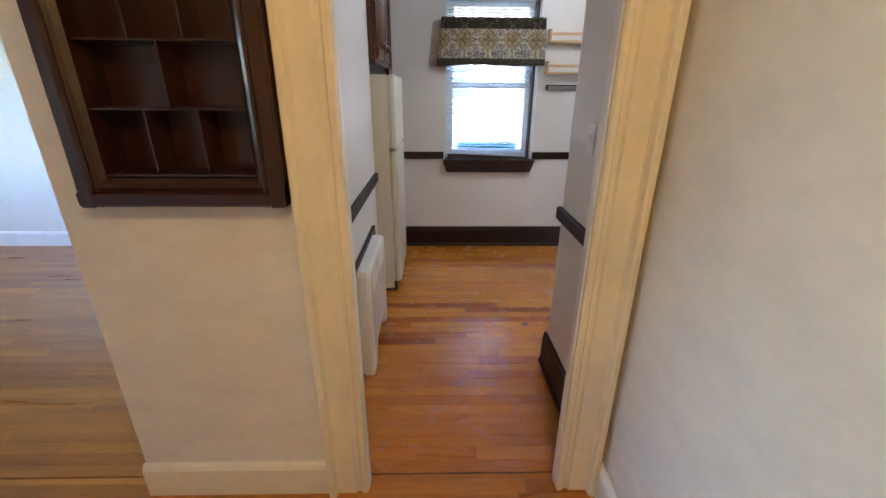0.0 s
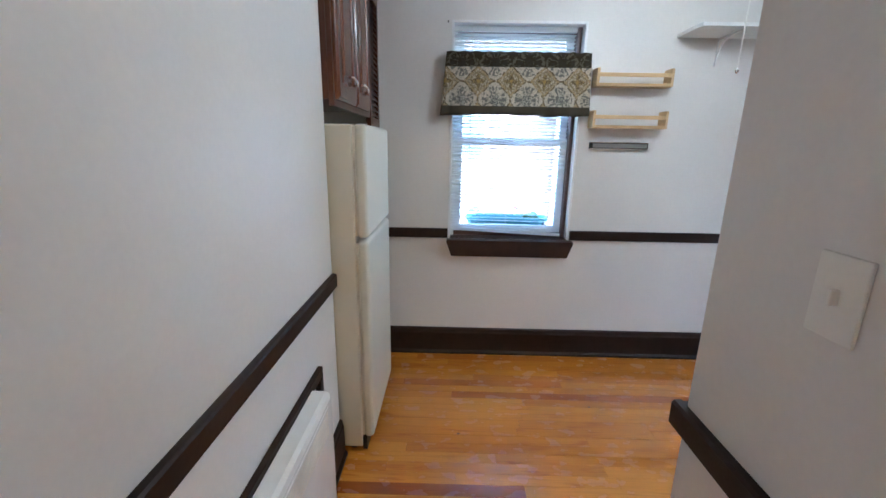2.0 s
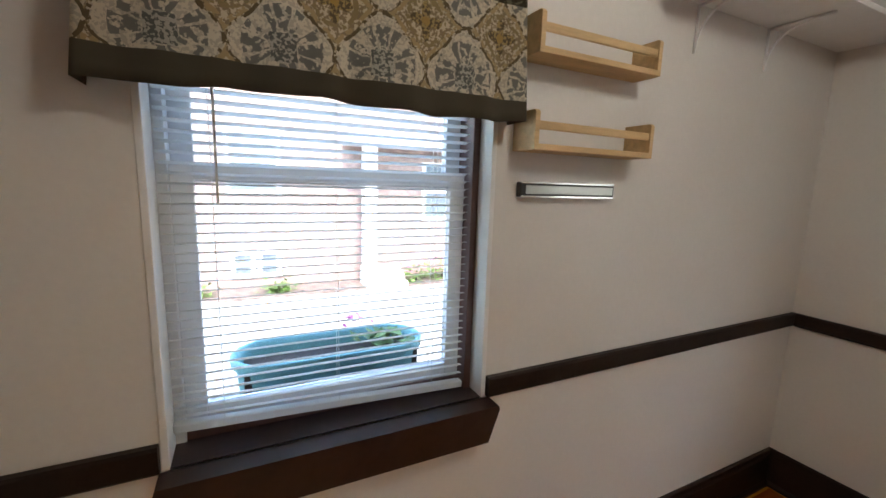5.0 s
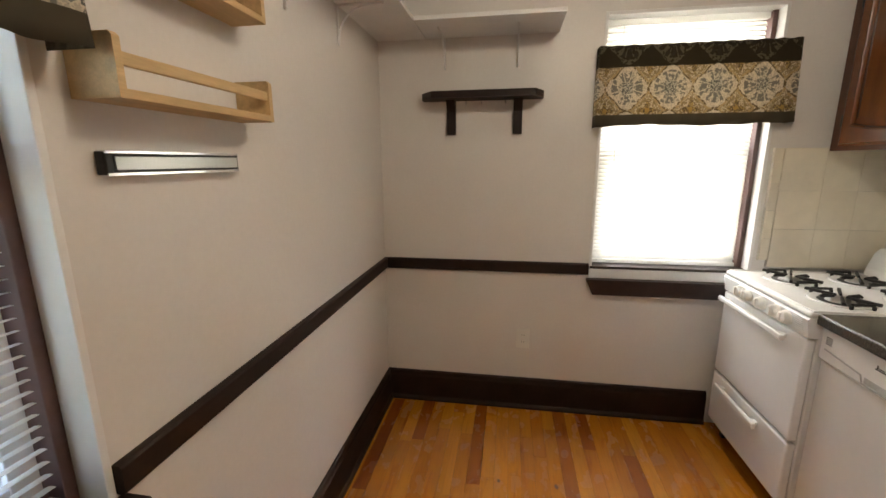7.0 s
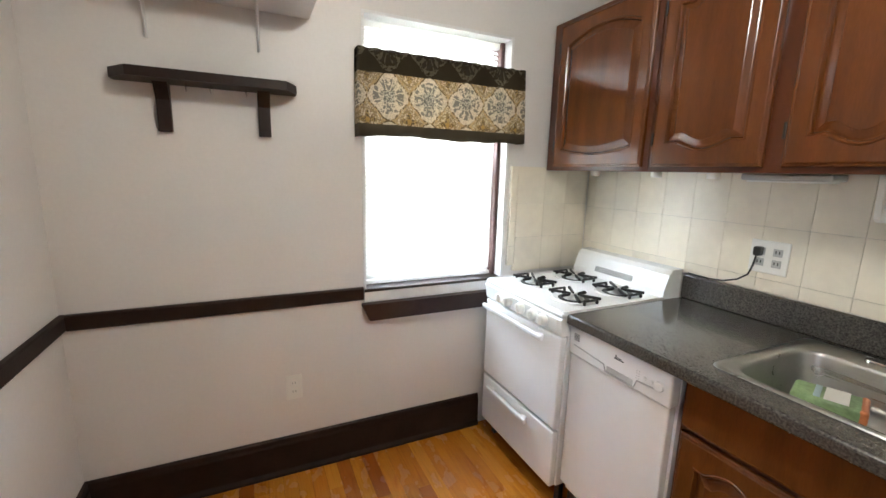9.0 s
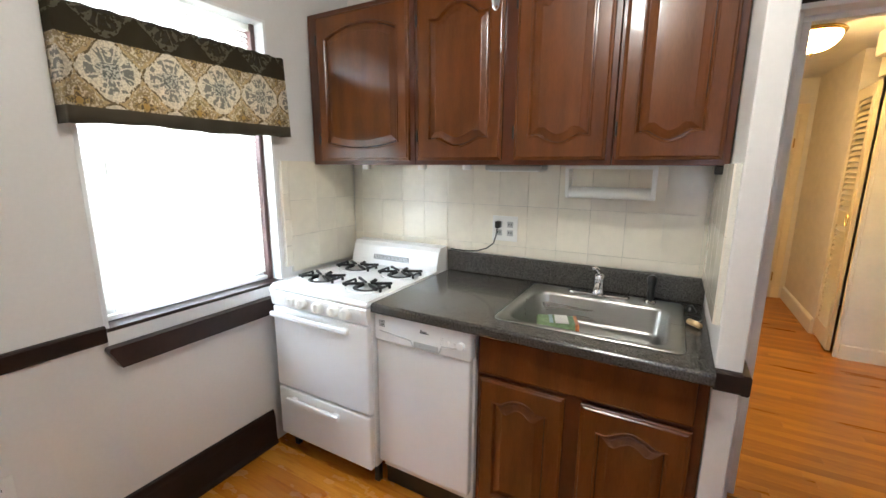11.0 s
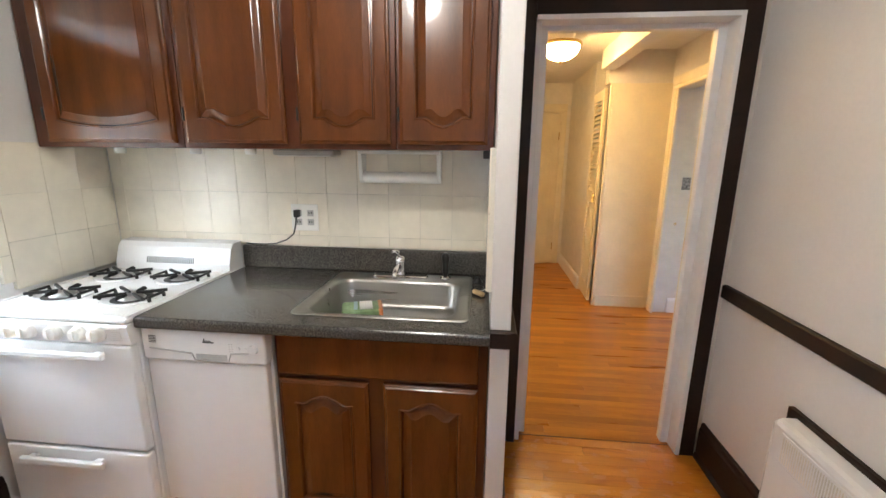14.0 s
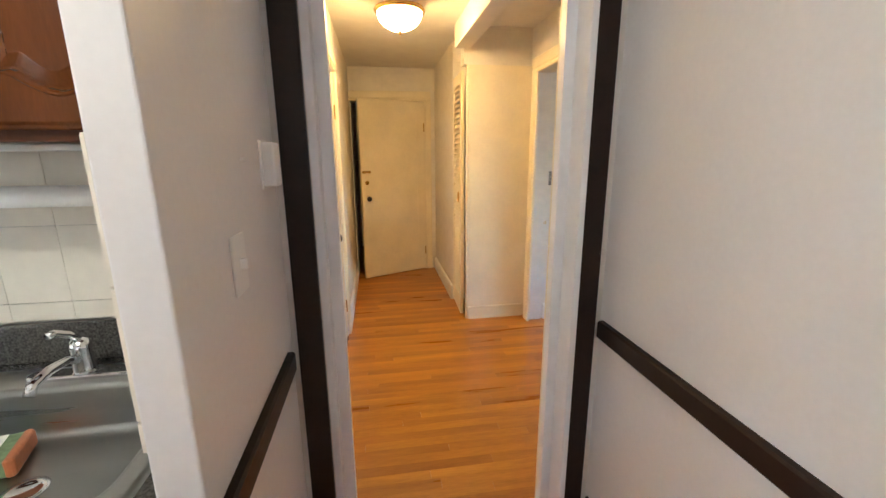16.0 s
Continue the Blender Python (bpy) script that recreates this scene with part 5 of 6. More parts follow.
def heater():
    y0, y1, xf = 1.825, 2.42, XP + 0.09
    fr = tagged(part("heater_frame", join(B(XP, 1.795, 0.573, XP + 0.02, 2.535, 0.613, 0.003), B(XP, 1.795, 0.16, XP + 0.02, 1.835, 0.573, 0.003), B(XP, 2.495, 0.16, XP + 0.02, 2.535, 0.573, 0.003)), dark_trim),
                "dark stained wooden surround framing the wall heater", "trim")
    ob = thing("wall_heater", (XP + 0.05, (y0 + y1) / 2, 0.0), "white enamelled convector heater panel standing against the passage wall", "heater")
    place = lambda u, v, w: (XP + 0.022 + w, u, v)
    out = [(y0, 0.004), (y0 + 0.11, 0.004), (y0 + 0.12, 0.10), (y0 + 0.15, 0.125), (y1 - 0.09, 0.125), (y1 - 0.065, 0.10), (y1 - 0.055, 0.004), (y1, 0.004), (y1, 0.575), (y1 - 0.02, 0.595), (y0 + 0.02, 0.595), (y0, 0.575)]
    part("casing", prism(out, place, 0.066, 0.02), appliance, ob)
    g = part("grille", B(xf - 0.006, y0 + 0.06, 0.455, xf + 0.0005, y1 - 0.06, 0.565, 0.002), appliance, ob)
    for i in range(46):
        y = y0 + 0.072 + i * 0.0098
        part("slot", B(xf - 0.002, y, 0.465, xf + 0.0012, y + 0.0042, 0.555), grout, g)


heater()

# ---- things on the kitchen walls ----
def spice_rack(z, group="spice racks"):
    x0, x1, h = 0.925, 1.368, 0.10
    ob = thing("spice_rack", ((x0 + x1) / 2, YN, z), "pale unfinished pine spice rack hung on the wall", "rack", group)
    yf, yb = 3.715, YN - 0.001
    part("base", B(x0 + 0.012, yf, z, x1 - 0.012, yb, z + 0.016, 0.002), pine, ob)
    for x in (x0, x1 - 0.014):
        part("side", prism([(yb, 0), (yf, 0), (yf, h - 0.006), (yf + 0.006, h), (yb, h)], lambda u, v, w: (x + w, u, z + v), 0.014), pine, ob)
    part("front_rail", B(x0 + 0.014, yf + 0.004, z + 0.052, x1 - 0.014, yf + 0.014, z + 0.074, 0.003), pine, ob)


spice_rack(1.786)
spice_rack(1.550)
mg = thing("knife_rack", (1.12, YN, 1.42), "black magnetic knife strip with a steel face", "knife rack")
part("bar", B(0.945, YN - 0.022, 1.426, 1.306, YN - 0.001, 1.468, 0.003), black, mg)
part("edge_strip", B(0.947, YN - 0.0235, 1.4635, 1.304, YN - 0.004, 1.4695, 0.001), chrome, mg, "bright metal edge strip")
part("edge_strip", B(0.947, YN - 0.0235, 1.4245, 1.304, YN - 0.004, 1.4305, 0.001), chrome, mg, "bright metal edge strip")
part("steel_face", B(0.963, YN - 0.0245, 1.435, 1.298, YN - 0.0215, 1.459, 0.001), steel, mg)

ds = thing("wall_shelf", (XE, 3.25, 1.585), "dark stained wooden shelf with two brackets and small hooks", "shelf")
part("board", prism([(2.60, 2.942), (2.545, 2.942), (2.462, 2.985), (2.462, 3.500), (2.545, 3.563), (2.60, 3.563)], lambda u, v, w: (u - 0.001, v, 1.758 + w), 0.034, 0.003), dark_trim, ds)
for y in (3.39, 3.044):
    part("bracket", prism([(2.599, 1.585), (2.572, 1.585), (2.572, 1.70), (2.53, 1.757), (2.599, 1.757)], lambda u, v, w: (u, y + w, v), 0.046, 0.003), dark_trim, ds)
for y in (3.33, 3.25, 3.13):
    part("hook", tube([(2.53, y, 1.757), (2.53, y, 1.735), (2.522, y, 1.728), (2.512, y, 1.732), (2.510, y, 1.742)], 0.0025, 6), chrome, ds, "small metal hook")

ws = thing("corner_shelf", (2.4, 3.6, 2.05), "white melamine L-shaped corner shelf high on the walls", "shelf")
part("board", B(1.395, 3.548, 2.068, 2.595, YN - 0.002, 2.087, 0.002), white_trim, ws)
part("board", B(2.30, 2.876, 2.0685, 2.598, 3.546, 2.0875, 0.002), white_trim, ws)


def shelf_bracket(axis, u):
    """A white pressed-metal bracket: plate, arm and a curved brace."""
    def P(a, d, z):
        return (a, YN - d, z) if axis == "x" else (XE - d, a, z)
    b = part("bracket", join(tube([P(u, 0.004, 2.066), P(u, 0.004, 1.915)], 0.0055, 6), tube([P(u, 0.006, 2.063), P(u, 0.20, 2.063)], 0.0055, 6),
                             tube([P(u, 0.006 + 0.13 * (1 - math.cos(i * 0.196)), 1.932 + 0.128 * math.sin(i * 0.196)) for i in range(9)], 0.0045, 6)), white_trim, ws, "white metal bracket", True)
    return b


for axis, u in (("x", 1.64), ("x", 2.06), ("y", 3.45), ("y", 3.075)):
    shelf_bracket(axis, u)

# electric outlet with a plugged cord, towel holder, under-cabinet fittings
op = thing("wall_outlet", (1.575, 1.296, 1.10), "white two-gang outlet plate on the tiled wall", "outlet")
part("plate", B(1.507, 1.2955, 1.1, 1.643, 1.302, 1.23, 0.003), plastic, op)
for x in (1.545, 1.605):
    for z in (1.143, 1.187):
        s = part("socket", B(x - 0.016, 1.301, z - 0.015, x + 0.016, 1.3045, z + 0.015, 0.003), embossed, op)
        for du in (-0.006, 0.006):
            part("slot", B(x + du - 0.0022, 1.3046, z - 0.004, x + du + 0.0022, 1.3052, z + 0.007), black, s)
pc = thing("power_cord", (1.61, 1.33, 1.03), "black power cord plugged into the outlet above the counter", "cord")
part("plug", B(1.592, 1.304, 1.168, 1.618, 1.336, 1.205, 0.006), black, pc)
cord_pts = [(1.605, 1.33, 1.17), (1.607, 1.338, 1.13), (1.62, 1.336, 1.09), (1.66, 1.33, 1.058), (1.72, 1.322, 1.036), (1.78, 1.312, 1.0285), (1.85, 1.309, 1.0275), (1.885, 1.308, 1.03)]
part("wire", tube(cord_pts, 0.0035, 8), black, pc, smooth=True)

th = thing("paper_towel_holder", (1.07, 1.45, 1.35), "white plastic paper towel holder under the wall cabinet", "towel holder")
part("mount", B(0.892, 1.41, 1.470, 1.242, 1.49, 1.4845, 0.003), plastic, th)
for x in (0.892, 1.226):
    part("arm", prism([(1.41, 1.47), (1.49, 1.47), (1.475, 1.36), (1.46, 1.348), (1.44, 1.348), (1.425, 1.36)], lambda u, v, w: (x + w, u, v), 0.016, 0.003), plastic, th)
part("roller", tube([(0.905, 1.45, 1.372), (1.23, 1.45, 1.372)], 0.024, 16), plastic, th, smooth=True)
ul = thing("under_cabinet_light", (1.5, 1.5, 1.46), "slim grey under-cabinet light fitting, off", "light fitting")
part("housing", B(1.335, 1.42, 1.462, 1.60, 1.52, 1.4845, 0.006), steel, ul)
part("lens", B(1.35, 1.43, 1.456, 1.585, 1.51, 1.4625, 0.003), plastic, ul)
for x in (2.24, 1.90, 1.66):
    tagged(part("cabinet_puck", lathe([(0.02, 1.462), (0.022, 1.470), (0.022, 1.4848)], (x, 1.58, 0), sides=16), plastic), "small white round puck under the wall cabinet", "puck light", "pucks under the cabinets")
tagged(part("cabinet_bracket", B(0.69, 1.58, 1.455, 0.715, 1.61, 1.4848, 0.003), black), "small black bracket under the wall cabinet", "bracket")

kl = thing("ceiling_light", (1.08, 2.65, CEIL), "lit opal globe ceiling light with a hanging pull cord", "ceiling light")
part("canopy", lathe([(0.075, CEIL - 0.04), (0.08, CEIL - 0.03), (0.085, CEIL - 0.001)], (1.08, 2.62, 0)), plastic, kl, smooth=True)
part("globe", lathe([(0.02, CEIL - 0.205)] + [(0.1 * math.cos(a), CEIL - 0.12 + 0.085 * math.sin(a)) for a in [-1.2, -0.9, -0.6, -0.3, 0, 0.3, 0.6, 0.85]] + [(0.06, CEIL - 0.041)], (1.08, 2.62, 0), sides=32), globe_mat, kl, "glowing opal glass globe", True)
part("pull_cord", tube([(1.08, 2.70, CEIL - 0.03), (1.078, 2.70, 2.1), (1.075, 2.70, 1.712)], 0.0022, 6), plastic, kl, "thin white pull cord")
part("cord_bead", lathe([(0.002, 1.696), (0.005, 1.700), (0.006, 1.708), (0.002, 1.714)], (1.075, 2.70, 0), sides=10), chrome, kl)
tagged(part("nail", tube([(0.052, YN, 2.136), (0.052, YN - 0.014, 2.139)], 0.004, 6), iron), "small dark nail beside the window", "nail")
tagged(part("nail", tube([(XS0, 1.57, 1.45), (XS0 - 0.012, 1.57, 1.452)], 0.003, 6), plastic), "small white nail in the passage wall", "nail")

# ---- wall tiles ----
def tile_mesh():
    bm = bmesh.new()
    bmesh.ops.create_cube(bm, size=1)
    bmesh.ops.bevel(bm, geom=bm.edges[:], offset=0.018, segments=1, affect="EDGES")
    me = bpy.data.meshes.new("tile")
    bm.to_mesh(me)
    bm.free()
    me.materials.append(tile_mat)
    return me


def tile_field(axis, edges, rows, face, sign, label):
    u0, u1, z0, z1 = edges[0], edges[-1], rows[0], rows[-1]
    a, b = face, face + sign * 0.014
    g = B(u0, min(a, b), z0, u1, max(a, b), z1) if axis == "x" else B(min(a, b), u0, z0, max(a, b), u1, z1)
    ob = tagged(part("tiled_backsplash", g, grout), label, "tiles", kind="structure")
    c0 = ob.location
    me = TILE
    for ua, ub in zip(edges, edges[1:]):
        for za, zb in zip(rows, rows[1:]):
            cu, cz, d = (ua + ub) / 2, (za + zb) / 2, face + sign * 0.015
            w, h = ub - ua - 0.0016, zb - za - 0.0016
            if axis == "x":
                piece("tile", me, ob, (cu, d, cz), (w, 0.009, h))
            else:
                piece("tile", me, ob, (d, cu, cz), (0.009, w, h))


TILE = tile_mesh()
cols = [XS1 + 0.002] + [0.704 + 0.1512 * i for i in range(12)] + [2.5185, XE - 0.021]
tile_field("x", cols, [1.0225, 1.075, 1.283, 1.49], YS, 1, "cream glazed wall tiles with pale grout behind the counter")
tile_field("y", [1.298, 1.31, 1.462, 1.615, 1.80], [0.915, 1.11, 1.298, 1.502], XE, -1, "cream glazed wall tiles with pale grout beside the stove")
tile_field("y", [1.801, 1.842], [0.95, 1.06, 1.20, 1.335, 1.502], XE, -1, "narrow column of cream glazed wall tiles by the window")
tile_field("y", [1.298, 1.45, 1.60, 1.75, 1.90], [1.0225, 1.075, 1.283, 1.49], XS1, 1, "cream glazed wall tiles on the stub wall")

# ---- outdoors ----
def stadium(x0, x1, y0, y1, z, bm, n=10):
    """A ring of vertices: a long oval with round ends."""
    r, cy = (y1 - y0) / 2, (y0 + y1) / 2
    pts = [(x1 - r + r * math.sin(a), cy - r * math.cos(a)) for a in [math.pi * k / n for k in range(n + 1)]]
    pts += [(x0 + r - r * math.sin(a), cy + r * math.cos(a)) for a in [math.pi * k / n for k in range(n + 1)]]
    return [bm.verts.new((x, y, z)) for x, y in pts]


def trough(x0, x1, y0, y1, z0, z1):
    bm = bmesh.new()
    rings = [stadium(x0 + i, x1 - i, y0 + i, y1 - i, z, bm) for i, z in (
        (0.022, z0), (0.008, z1 - 0.03), (-0.006, z1 - 0.028), (-0.008, z1 - 0.004), (-0.002, z1), (0.008, z1 - 0.002), (0.014, z1 - 0.03), (0.026, z0 + 0.02))]
    for a, b in zip(rings, rings[1:]):
        for k in range(len(a)):
            bm.faces.new((a[k], a[(k + 1) % len(a)], b[(k + 1) % len(a)], b[k]))
    bm.faces.new(rings[0])
    bm.faces.new(rings[-1])
    bmesh.ops.recalc_face_normals(bm, faces=bm.faces[:])
    return bm


pl = thing("planter_box", (0.60, 4.15, 0.742), "teal plastic window box with round ends and a few plants", "planter")
part("trough", trough(0.205, 0.795, 4.04, 4.25, 0.742, 0.935), teal, pl, smooth=True)
part("soil", prism([(0.235, 0.82), (0.765, 0.82), (0.765, 0.895), (0.235, 0.895)], lambda u, v, w: (u, 4.07 + w, v), 0.15), soil, pl)
rnd = random.Random(11)


def leaves(cx, cy, cz, n, r, size, rnd):
    verts, faces = [], []
    for _ in range(n):
        p = Vector((cx + rnd.gauss(0, r), cy + rnd.gauss(0, r * 0.6), cz + abs(rnd.gauss(0, r * 0.8))))
        a, t, s = rnd.random() * 6.28, rnd.uniform(-0.6, 0.9), size * rnd.uniform(0.6, 1.3)
        d = Vector((math.cos(a) * math.cos(t), math.sin(a) * math.cos(t), math.sin(t)))
        q = d.cross(Vector((0, 0, 1))).normalized() * s * 0.35
        k = len(verts)
        verts += [p, p + d * s * 0.5 + q, p + d * s, p + d * s * 0.5 - q]
        faces.append((k, k + 1, k + 2, k + 3))
    bm = bmesh.new()
    vs = [bm.verts.new(v) for v in verts]
    for f in faces:
        bm.faces.new([vs[i] for i in f])
    return bm


part("leaf_clump", leaves(0.64, 4.13, 0.90, 26, 0.035, 0.06, rnd), leaf_mat, pl, "bright green leaves")
part("leaf_clump", leaves(0.70, 4.16, 0.90, 14, 0.03, 0.05, rnd), leaf_mat, pl, "bright green leaves")
part("blossom", leaves(0.60, 4.21, 0.97, 26, 0.035, 0.022, rnd), flower, pl, "small pink flowers")
structure("outer_ledge", B(-0.05, YN + 0.2, 0.66, 1.0, YN + 0.48, 0.742), concrete, "pale concrete ledge under the window box", "ledge")

GZ = -1.3
structure("ground", B(-400, -400, GZ - 0.5, 400, 400, GZ), grass, "lawn and open ground around the house", "ground")
structure("pavement", B(-60, 5.2, GZ + 0.0, 60, 12.4, GZ + 0.12), concrete, "pale concrete drive beyond the window", "pavement")
structure("garden_bed", B(-60, 12.4, GZ, 60, 13.6, GZ + 0.16), mulch, "brown mulch bed along the brick house", "garden bed")
structure("pavement", B(4.2, -8.0, GZ, 7.5, 5.2, GZ + 0.1), concrete, "pale concrete driveway beside the house", "pavement")


def house(x0, x1, y0, y1, h, front, wall_mat, label, wins):
    """A house: walls, pitched roof, windows with frames on the side that faces the kitchen."""
    ob = thing("house", ((x0 + x1) / 2, (y0 + y1) / 2, GZ), label, "house")
    part("wall", B(x0, y0, GZ, x1, y1, GZ + h), wall_mat, ob)
    if front == "y":
        part("roof", prism([(y0 - 0.4, GZ + h), ((y0 + y1) / 2, GZ + h + 2.2), (y1 + 0.4, GZ + h)], lambda u, v, w: (x0 - 0.3 + w, u, v), x1 - x0 + 0.6), roof_mat, ob)
    else:
        part("roof", prism([(x0 - 0.4, GZ + h), ((x0 + x1) / 2, GZ + h + 2.2), (x1 + 0.4, GZ + h)], lambda u, v, w: (u, y0 - 0.3 + w, v), y1 - y0 + 0.6), roof_mat, ob)
    for a, b, c, d in wins:
        if front == "y":
            wn_ = part("window", join(B(a - 0.1, y0 - 0.05, c - 0.1, a, y0 - 0.002, d + 0.1), B(b, y0 - 0.05, c - 0.1, b + 0.1, y0 - 0.002, d + 0.1), B(a, y0 - 0.05, d, b, y0 - 0.002, d + 0.1), B(a, y0 - 0.05, c - 0.1, b, y0 - 0.002, c), B(a, y0 - 0.04, (c + d) / 2 - 0.04, b, y0 - 0.002, (c + d) / 2 + 0.04)), white_trim, ob)
            part("pane", B(a, y0 - 0.02, c, b, y0 - 0.004, d), pane_mat, wn_)
        else:
            wn_ = part("window", join(B(x0 - 0.05, a - 0.1, c - 0.1, x0 - 0.002, a, d + 0.1), B(x0 - 0.05, b, c - 0.1, x0 - 0.002, b + 0.1, d + 0.1), B(x0 - 0.05, a, d, x0 - 0.002, b, d + 0.1), B(x0 - 0.05, a, c - 0.1, x0 - 0.002, b, c), B(x0 - 0.04, a, (c + d) / 2 - 0.04, x0 - 0.002, b, (c + d) / 2 + 0.04)), white_trim, ob)
            part("pane", B(x0 - 0.02, a, c, x0 - 0.004, b, d), pane_mat, wn_)
    return ob


h1 = house(-6.0, 9.5, 13.5, 22.0, 5.6, "y", brick_mat, "brick house across the drive with white trim", [(0.08, 0.42, -0.83, -0.37), (0.66, 1.00, -0.83, -0.37), (0.06, 1.05, 1.15, 2.5), (-2.4, -1.4, 1.15, 2.5), (4.9, 5.9, 0.5, 1.9), (7.0, 8.0, 0.5, 1.9)])
part("porch_post", B(2.98, 12.75, GZ + 0.16, 3.30, 13.05, GZ + 3.6, 0.02), white_trim, h1, "white porch post")
part("porch_roof", B(2.6, 12.5, GZ + 3.6, 6.3, 13.5, GZ + 3.85, 0.03), white_trim, h1)
for k in range(3):
    part("porch_step", B(2.95, 12.25 + 0.28 * k, GZ + 0.12, 3.95, 12.52 + 0.28 * k, GZ + 0.30 + 0.15 * k, 0.01), siding, h1, "pale concrete step")
house(9.0, 16.0, -5.0, 9.0, 6.0, "x", siding, "pale sided house next door with white windows", [(0.4, 1.4, -0.2, 1.3), (3.0, 4.0, -0.2, 1.3), (0.4, 1.4, 2.6, 3.9), (3.0, 4.0, 2.6, 3.9)])
for k, (x, y) in enumerate(((0.95, 12.75), (-0.75, 12.85), (4.4, 12.8), (5.2, 12.9))):
    bu = thing("bush", (x, y, GZ), "low yellow-green bush in the mulch bed", "bush", "bushes by the brick house")
    part("leaf_mass", leaves(x, y, GZ + 0.14, 220, 0.17 if k < 2 else 0.28, 0.11, rnd), leaf_mat, bu)
    part("stem", tube([(x, y, GZ + 0.15), (x + 0.02, y, GZ + 0.35)], 0.02, 6), soil, bu)
    if k > 1:
        part("blossom", leaves(x, y - 0.1, GZ + 0.42, 60, 0.26, 0.06, rnd), flower, bu, "pink blossoms")

# ---- floor boards ----
def unit_board():
    bm = bmesh.new()
    bmesh.ops.create_cube(bm, size=1)
    for v in bm.verts:
        v.co.z -= 0.5
    bmesh.ops.bevel(bm, geom=[e for e in bm.edges if all(v.co.z > -0.1 for v in e.verts)], offset=0.004, segments=1, affect="EDGES")
    me = bpy.data.meshes.new("board")
    bm.to_mesh(me)
    bm.free()
    return me


def boards(name, x0, x1, y0, y1, width, material, far_material, label, near, lengths, rng, cap=300):
    """A strip floor with boards along x. near(x, y) says which boards are single parts."""
    me = unit_board()
    me.materials.append(material)
    floor = tagged(new(name), label, "floor", kind="structure")
    floor.location = ((x0 + x1) / 2, (y0 + y1) / 2, -0.014)
    WORLD[floor.name] = floor.location.copy()
    verts, faces, count = [], [], 0
    y = y0
    gap = 0.0008
    while y < y1 - 0.004:
        w = min(width, y1 - y)
        x = x0 - rng.random() * lengths[1]
        while x < x1:
            ln_ = lengths[0] + rng.random() * (lengths[1] - lengths[0])
            a, b = max(x, x0), min(x + ln_, x1)
            x += ln_
            if b - a < 0.03:
                continue
            c = ((a + b) / 2, y + w / 2)
            top = -0.0004 * rng.random()
            if near(*c) and count < cap:
                count += 1
                piece("board", me, floor, (c[0], c[1], top), (b - a - gap, w - gap, 0.014))
            else:
                k = len(verts)
                ax, bx, ay, by = a + gap / 2, b - gap / 2, y + gap / 2, y + w - gap / 2
                for z, i in ((-0.014, 0), (top - 0.0007, 0), (top, 0.0009)):
                    verts.extend([(ax + i, ay + i, z), (bx - i, ay + i, z), (bx - i, by - i, z), (ax + i, by - i, z)])
                faces.append((k + 8, k + 9, k + 10, k + 11))
                for r in (0, 4):
                    for j in range(4):
                        faces.append((k + r + j, k + r + (j + 1) % 4, k + r + 4 + (j + 1) % 4, k + r + 4 + j))
        y += w
    if verts:
        o = WORLD[floor.name]
        me2 = bpy.data.meshes.new("boards_beyond")
        me2.from_pydata([(v[0] - o.x, v[1] - o.y, v[2] - o.z) for v in verts], [], faces)
        me2.materials.append(far_material)
        rest = new("boards_beyond", me2)
        rest.parent = floor
        tagged(rest, kind="stuff")
    return floor


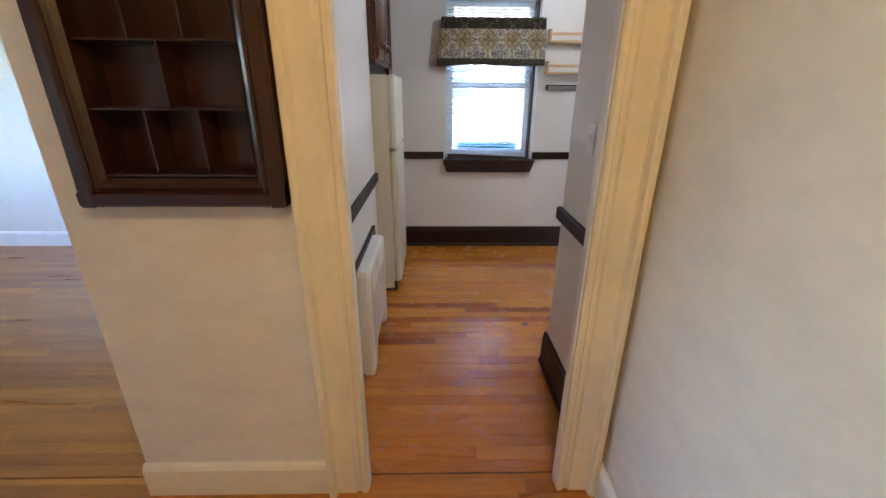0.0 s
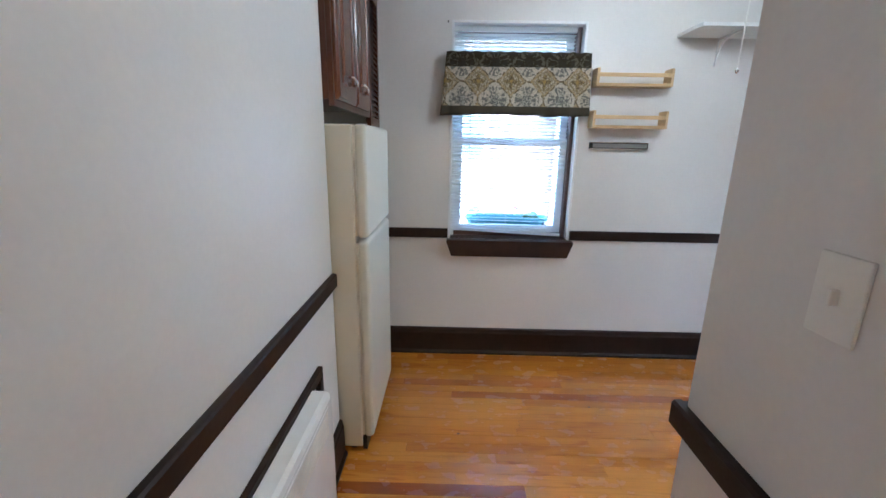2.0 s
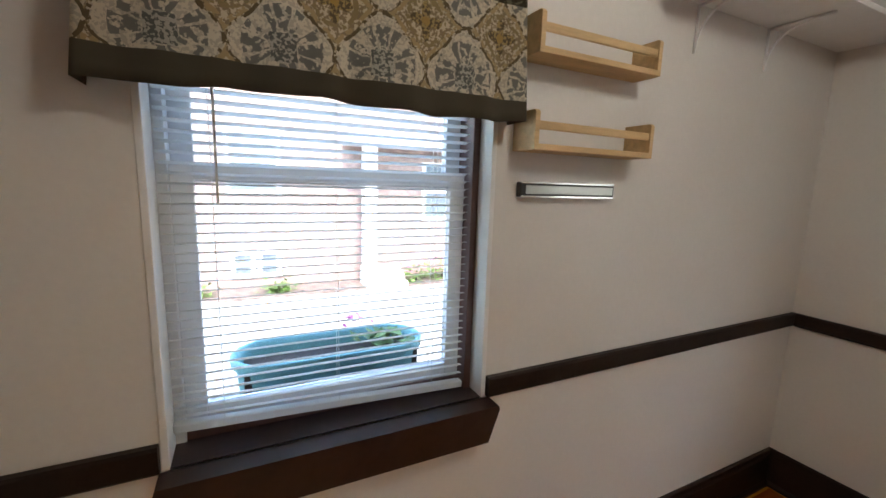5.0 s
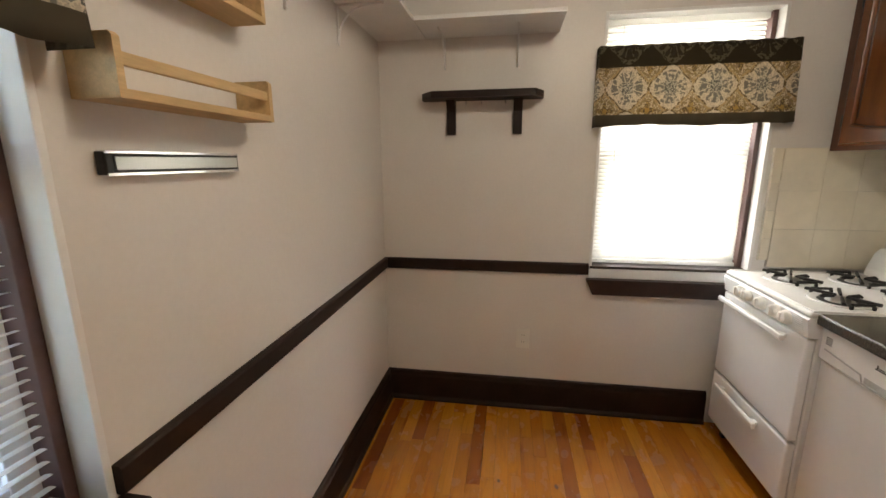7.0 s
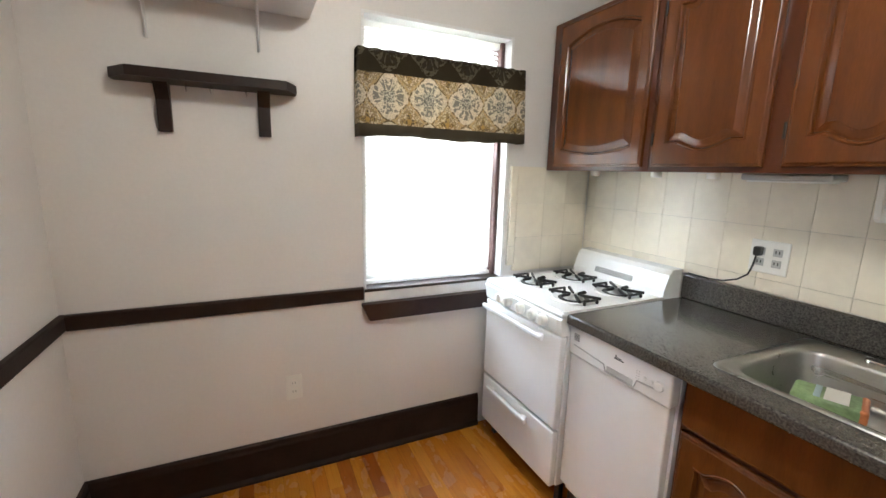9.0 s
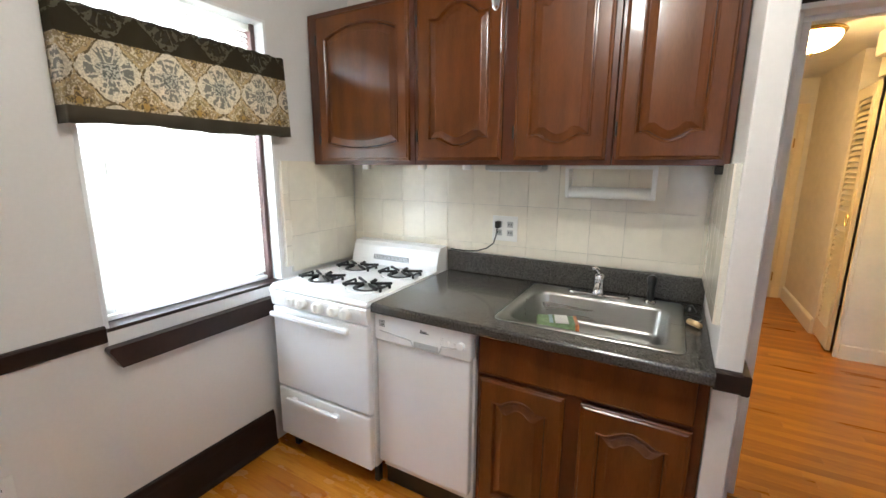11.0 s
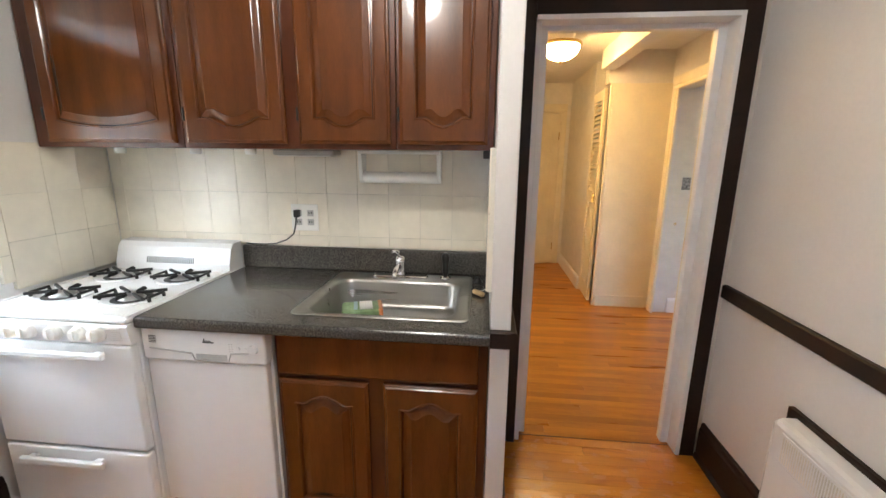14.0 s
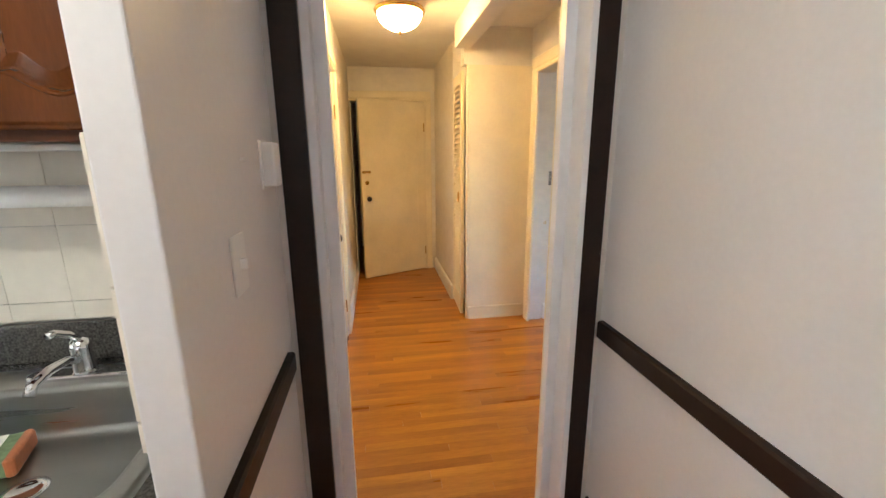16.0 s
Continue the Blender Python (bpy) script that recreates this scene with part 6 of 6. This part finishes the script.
rng = random.Random(7)
structure("floor_transition", B(D[0] - 0.018, 1.222, -0.016, D[1] + 0.018, 1.2265, 0.0008), subfloor, "thin dark seam between the hall and kitchen floors", "floor")
kitchen_floor = boards("floor_kitchen", -0.97, XE, 1.227, YN, 0.0635, pine_floor, pine_far, "varnished honey pine strip floor with dark knots", lambda x, y: True, (0.45, 1.5), rng)
boards("floor_hall", -5.0, XH, -0.86, 1.2215, 0.057, oak_floor, oak_far, "varnished reddish oak strip floor of the hall", lambda x, y: x > -1.2 and -1.4 < y, (0.5, 1.6), rng, 220)
boards("floor_hall_end", -1.07, XH, -2.63, -0.86, 0.057, oak_floor, oak_far, "varnished reddish oak strip floor at the end of the hall", lambda x, y: True, (0.5, 1.6), rng, 200)
boards("floor_living", -5.0, -1.07, 1.228, YN, 0.057, oak_floor, oak_far, "varnished reddish oak strip floor of the living room", lambda x, y: True, (0.5, 1.6), rng, 300)
structure("floor_vestibule", B(-1.07, -4.1, -0.016, XH, -2.63, -0.002), oak_far, "dim wooden floor beyond the end door", "floor")


def knot_spot(x, y, a, b, turn, rng):
    """A dark knot in a board: a low uneven oval."""
    bm = bmesh.new()
    rim = []
    for k in range(14):
        w = 2 * math.pi * k / 14
        r = 1 + 0.22 * (rng.random() - 0.5)
        u, v = a * r * math.cos(w), b * r * math.sin(w)
        rim.append((x + u * math.cos(turn) - v * math.sin(turn), y + u * math.sin(turn) + v * math.cos(turn)))
    lo, hi = [bm.verts.new((p, q, -0.001)) for p, q in rim], [bm.verts.new((p, q, 0.0005)) for p, q in rim]
    bm.faces.new(hi)
    for k in range(14):
        bm.faces.new((lo[k], lo[(k + 1) % 14], hi[(k + 1) % 14], hi[k]))
    bmesh.ops.recalc_face_normals(bm, faces=bm.faces[:])
    return bm


for x, y, a, b, turn in ((-0.088, 1.888, 0.009, 0.006, 0.2), (-0.263, 2.256, 0.011, 0.006, 0.0), (0.326, 1.914, 0.008, 0.005, 0.5), (0.58, 2.34, 0.030, 0.016, 0.4),
                         (1.98, 3.11, 0.010, 0.007, 0.1), (1.984, 2.85, 0.016, 0.008, 0.2), (0.9, 3.2, 0.007, 0.005, 0.0), (1.35, 2.7, 0.009, 0.005, 0.3), (0.15, 2.95, 0.008, 0.006, 0.0)):
    part("knot", knot_spot(x, y, a, b, turn, rng), knot, kitchen_floor, "dark brown knot")
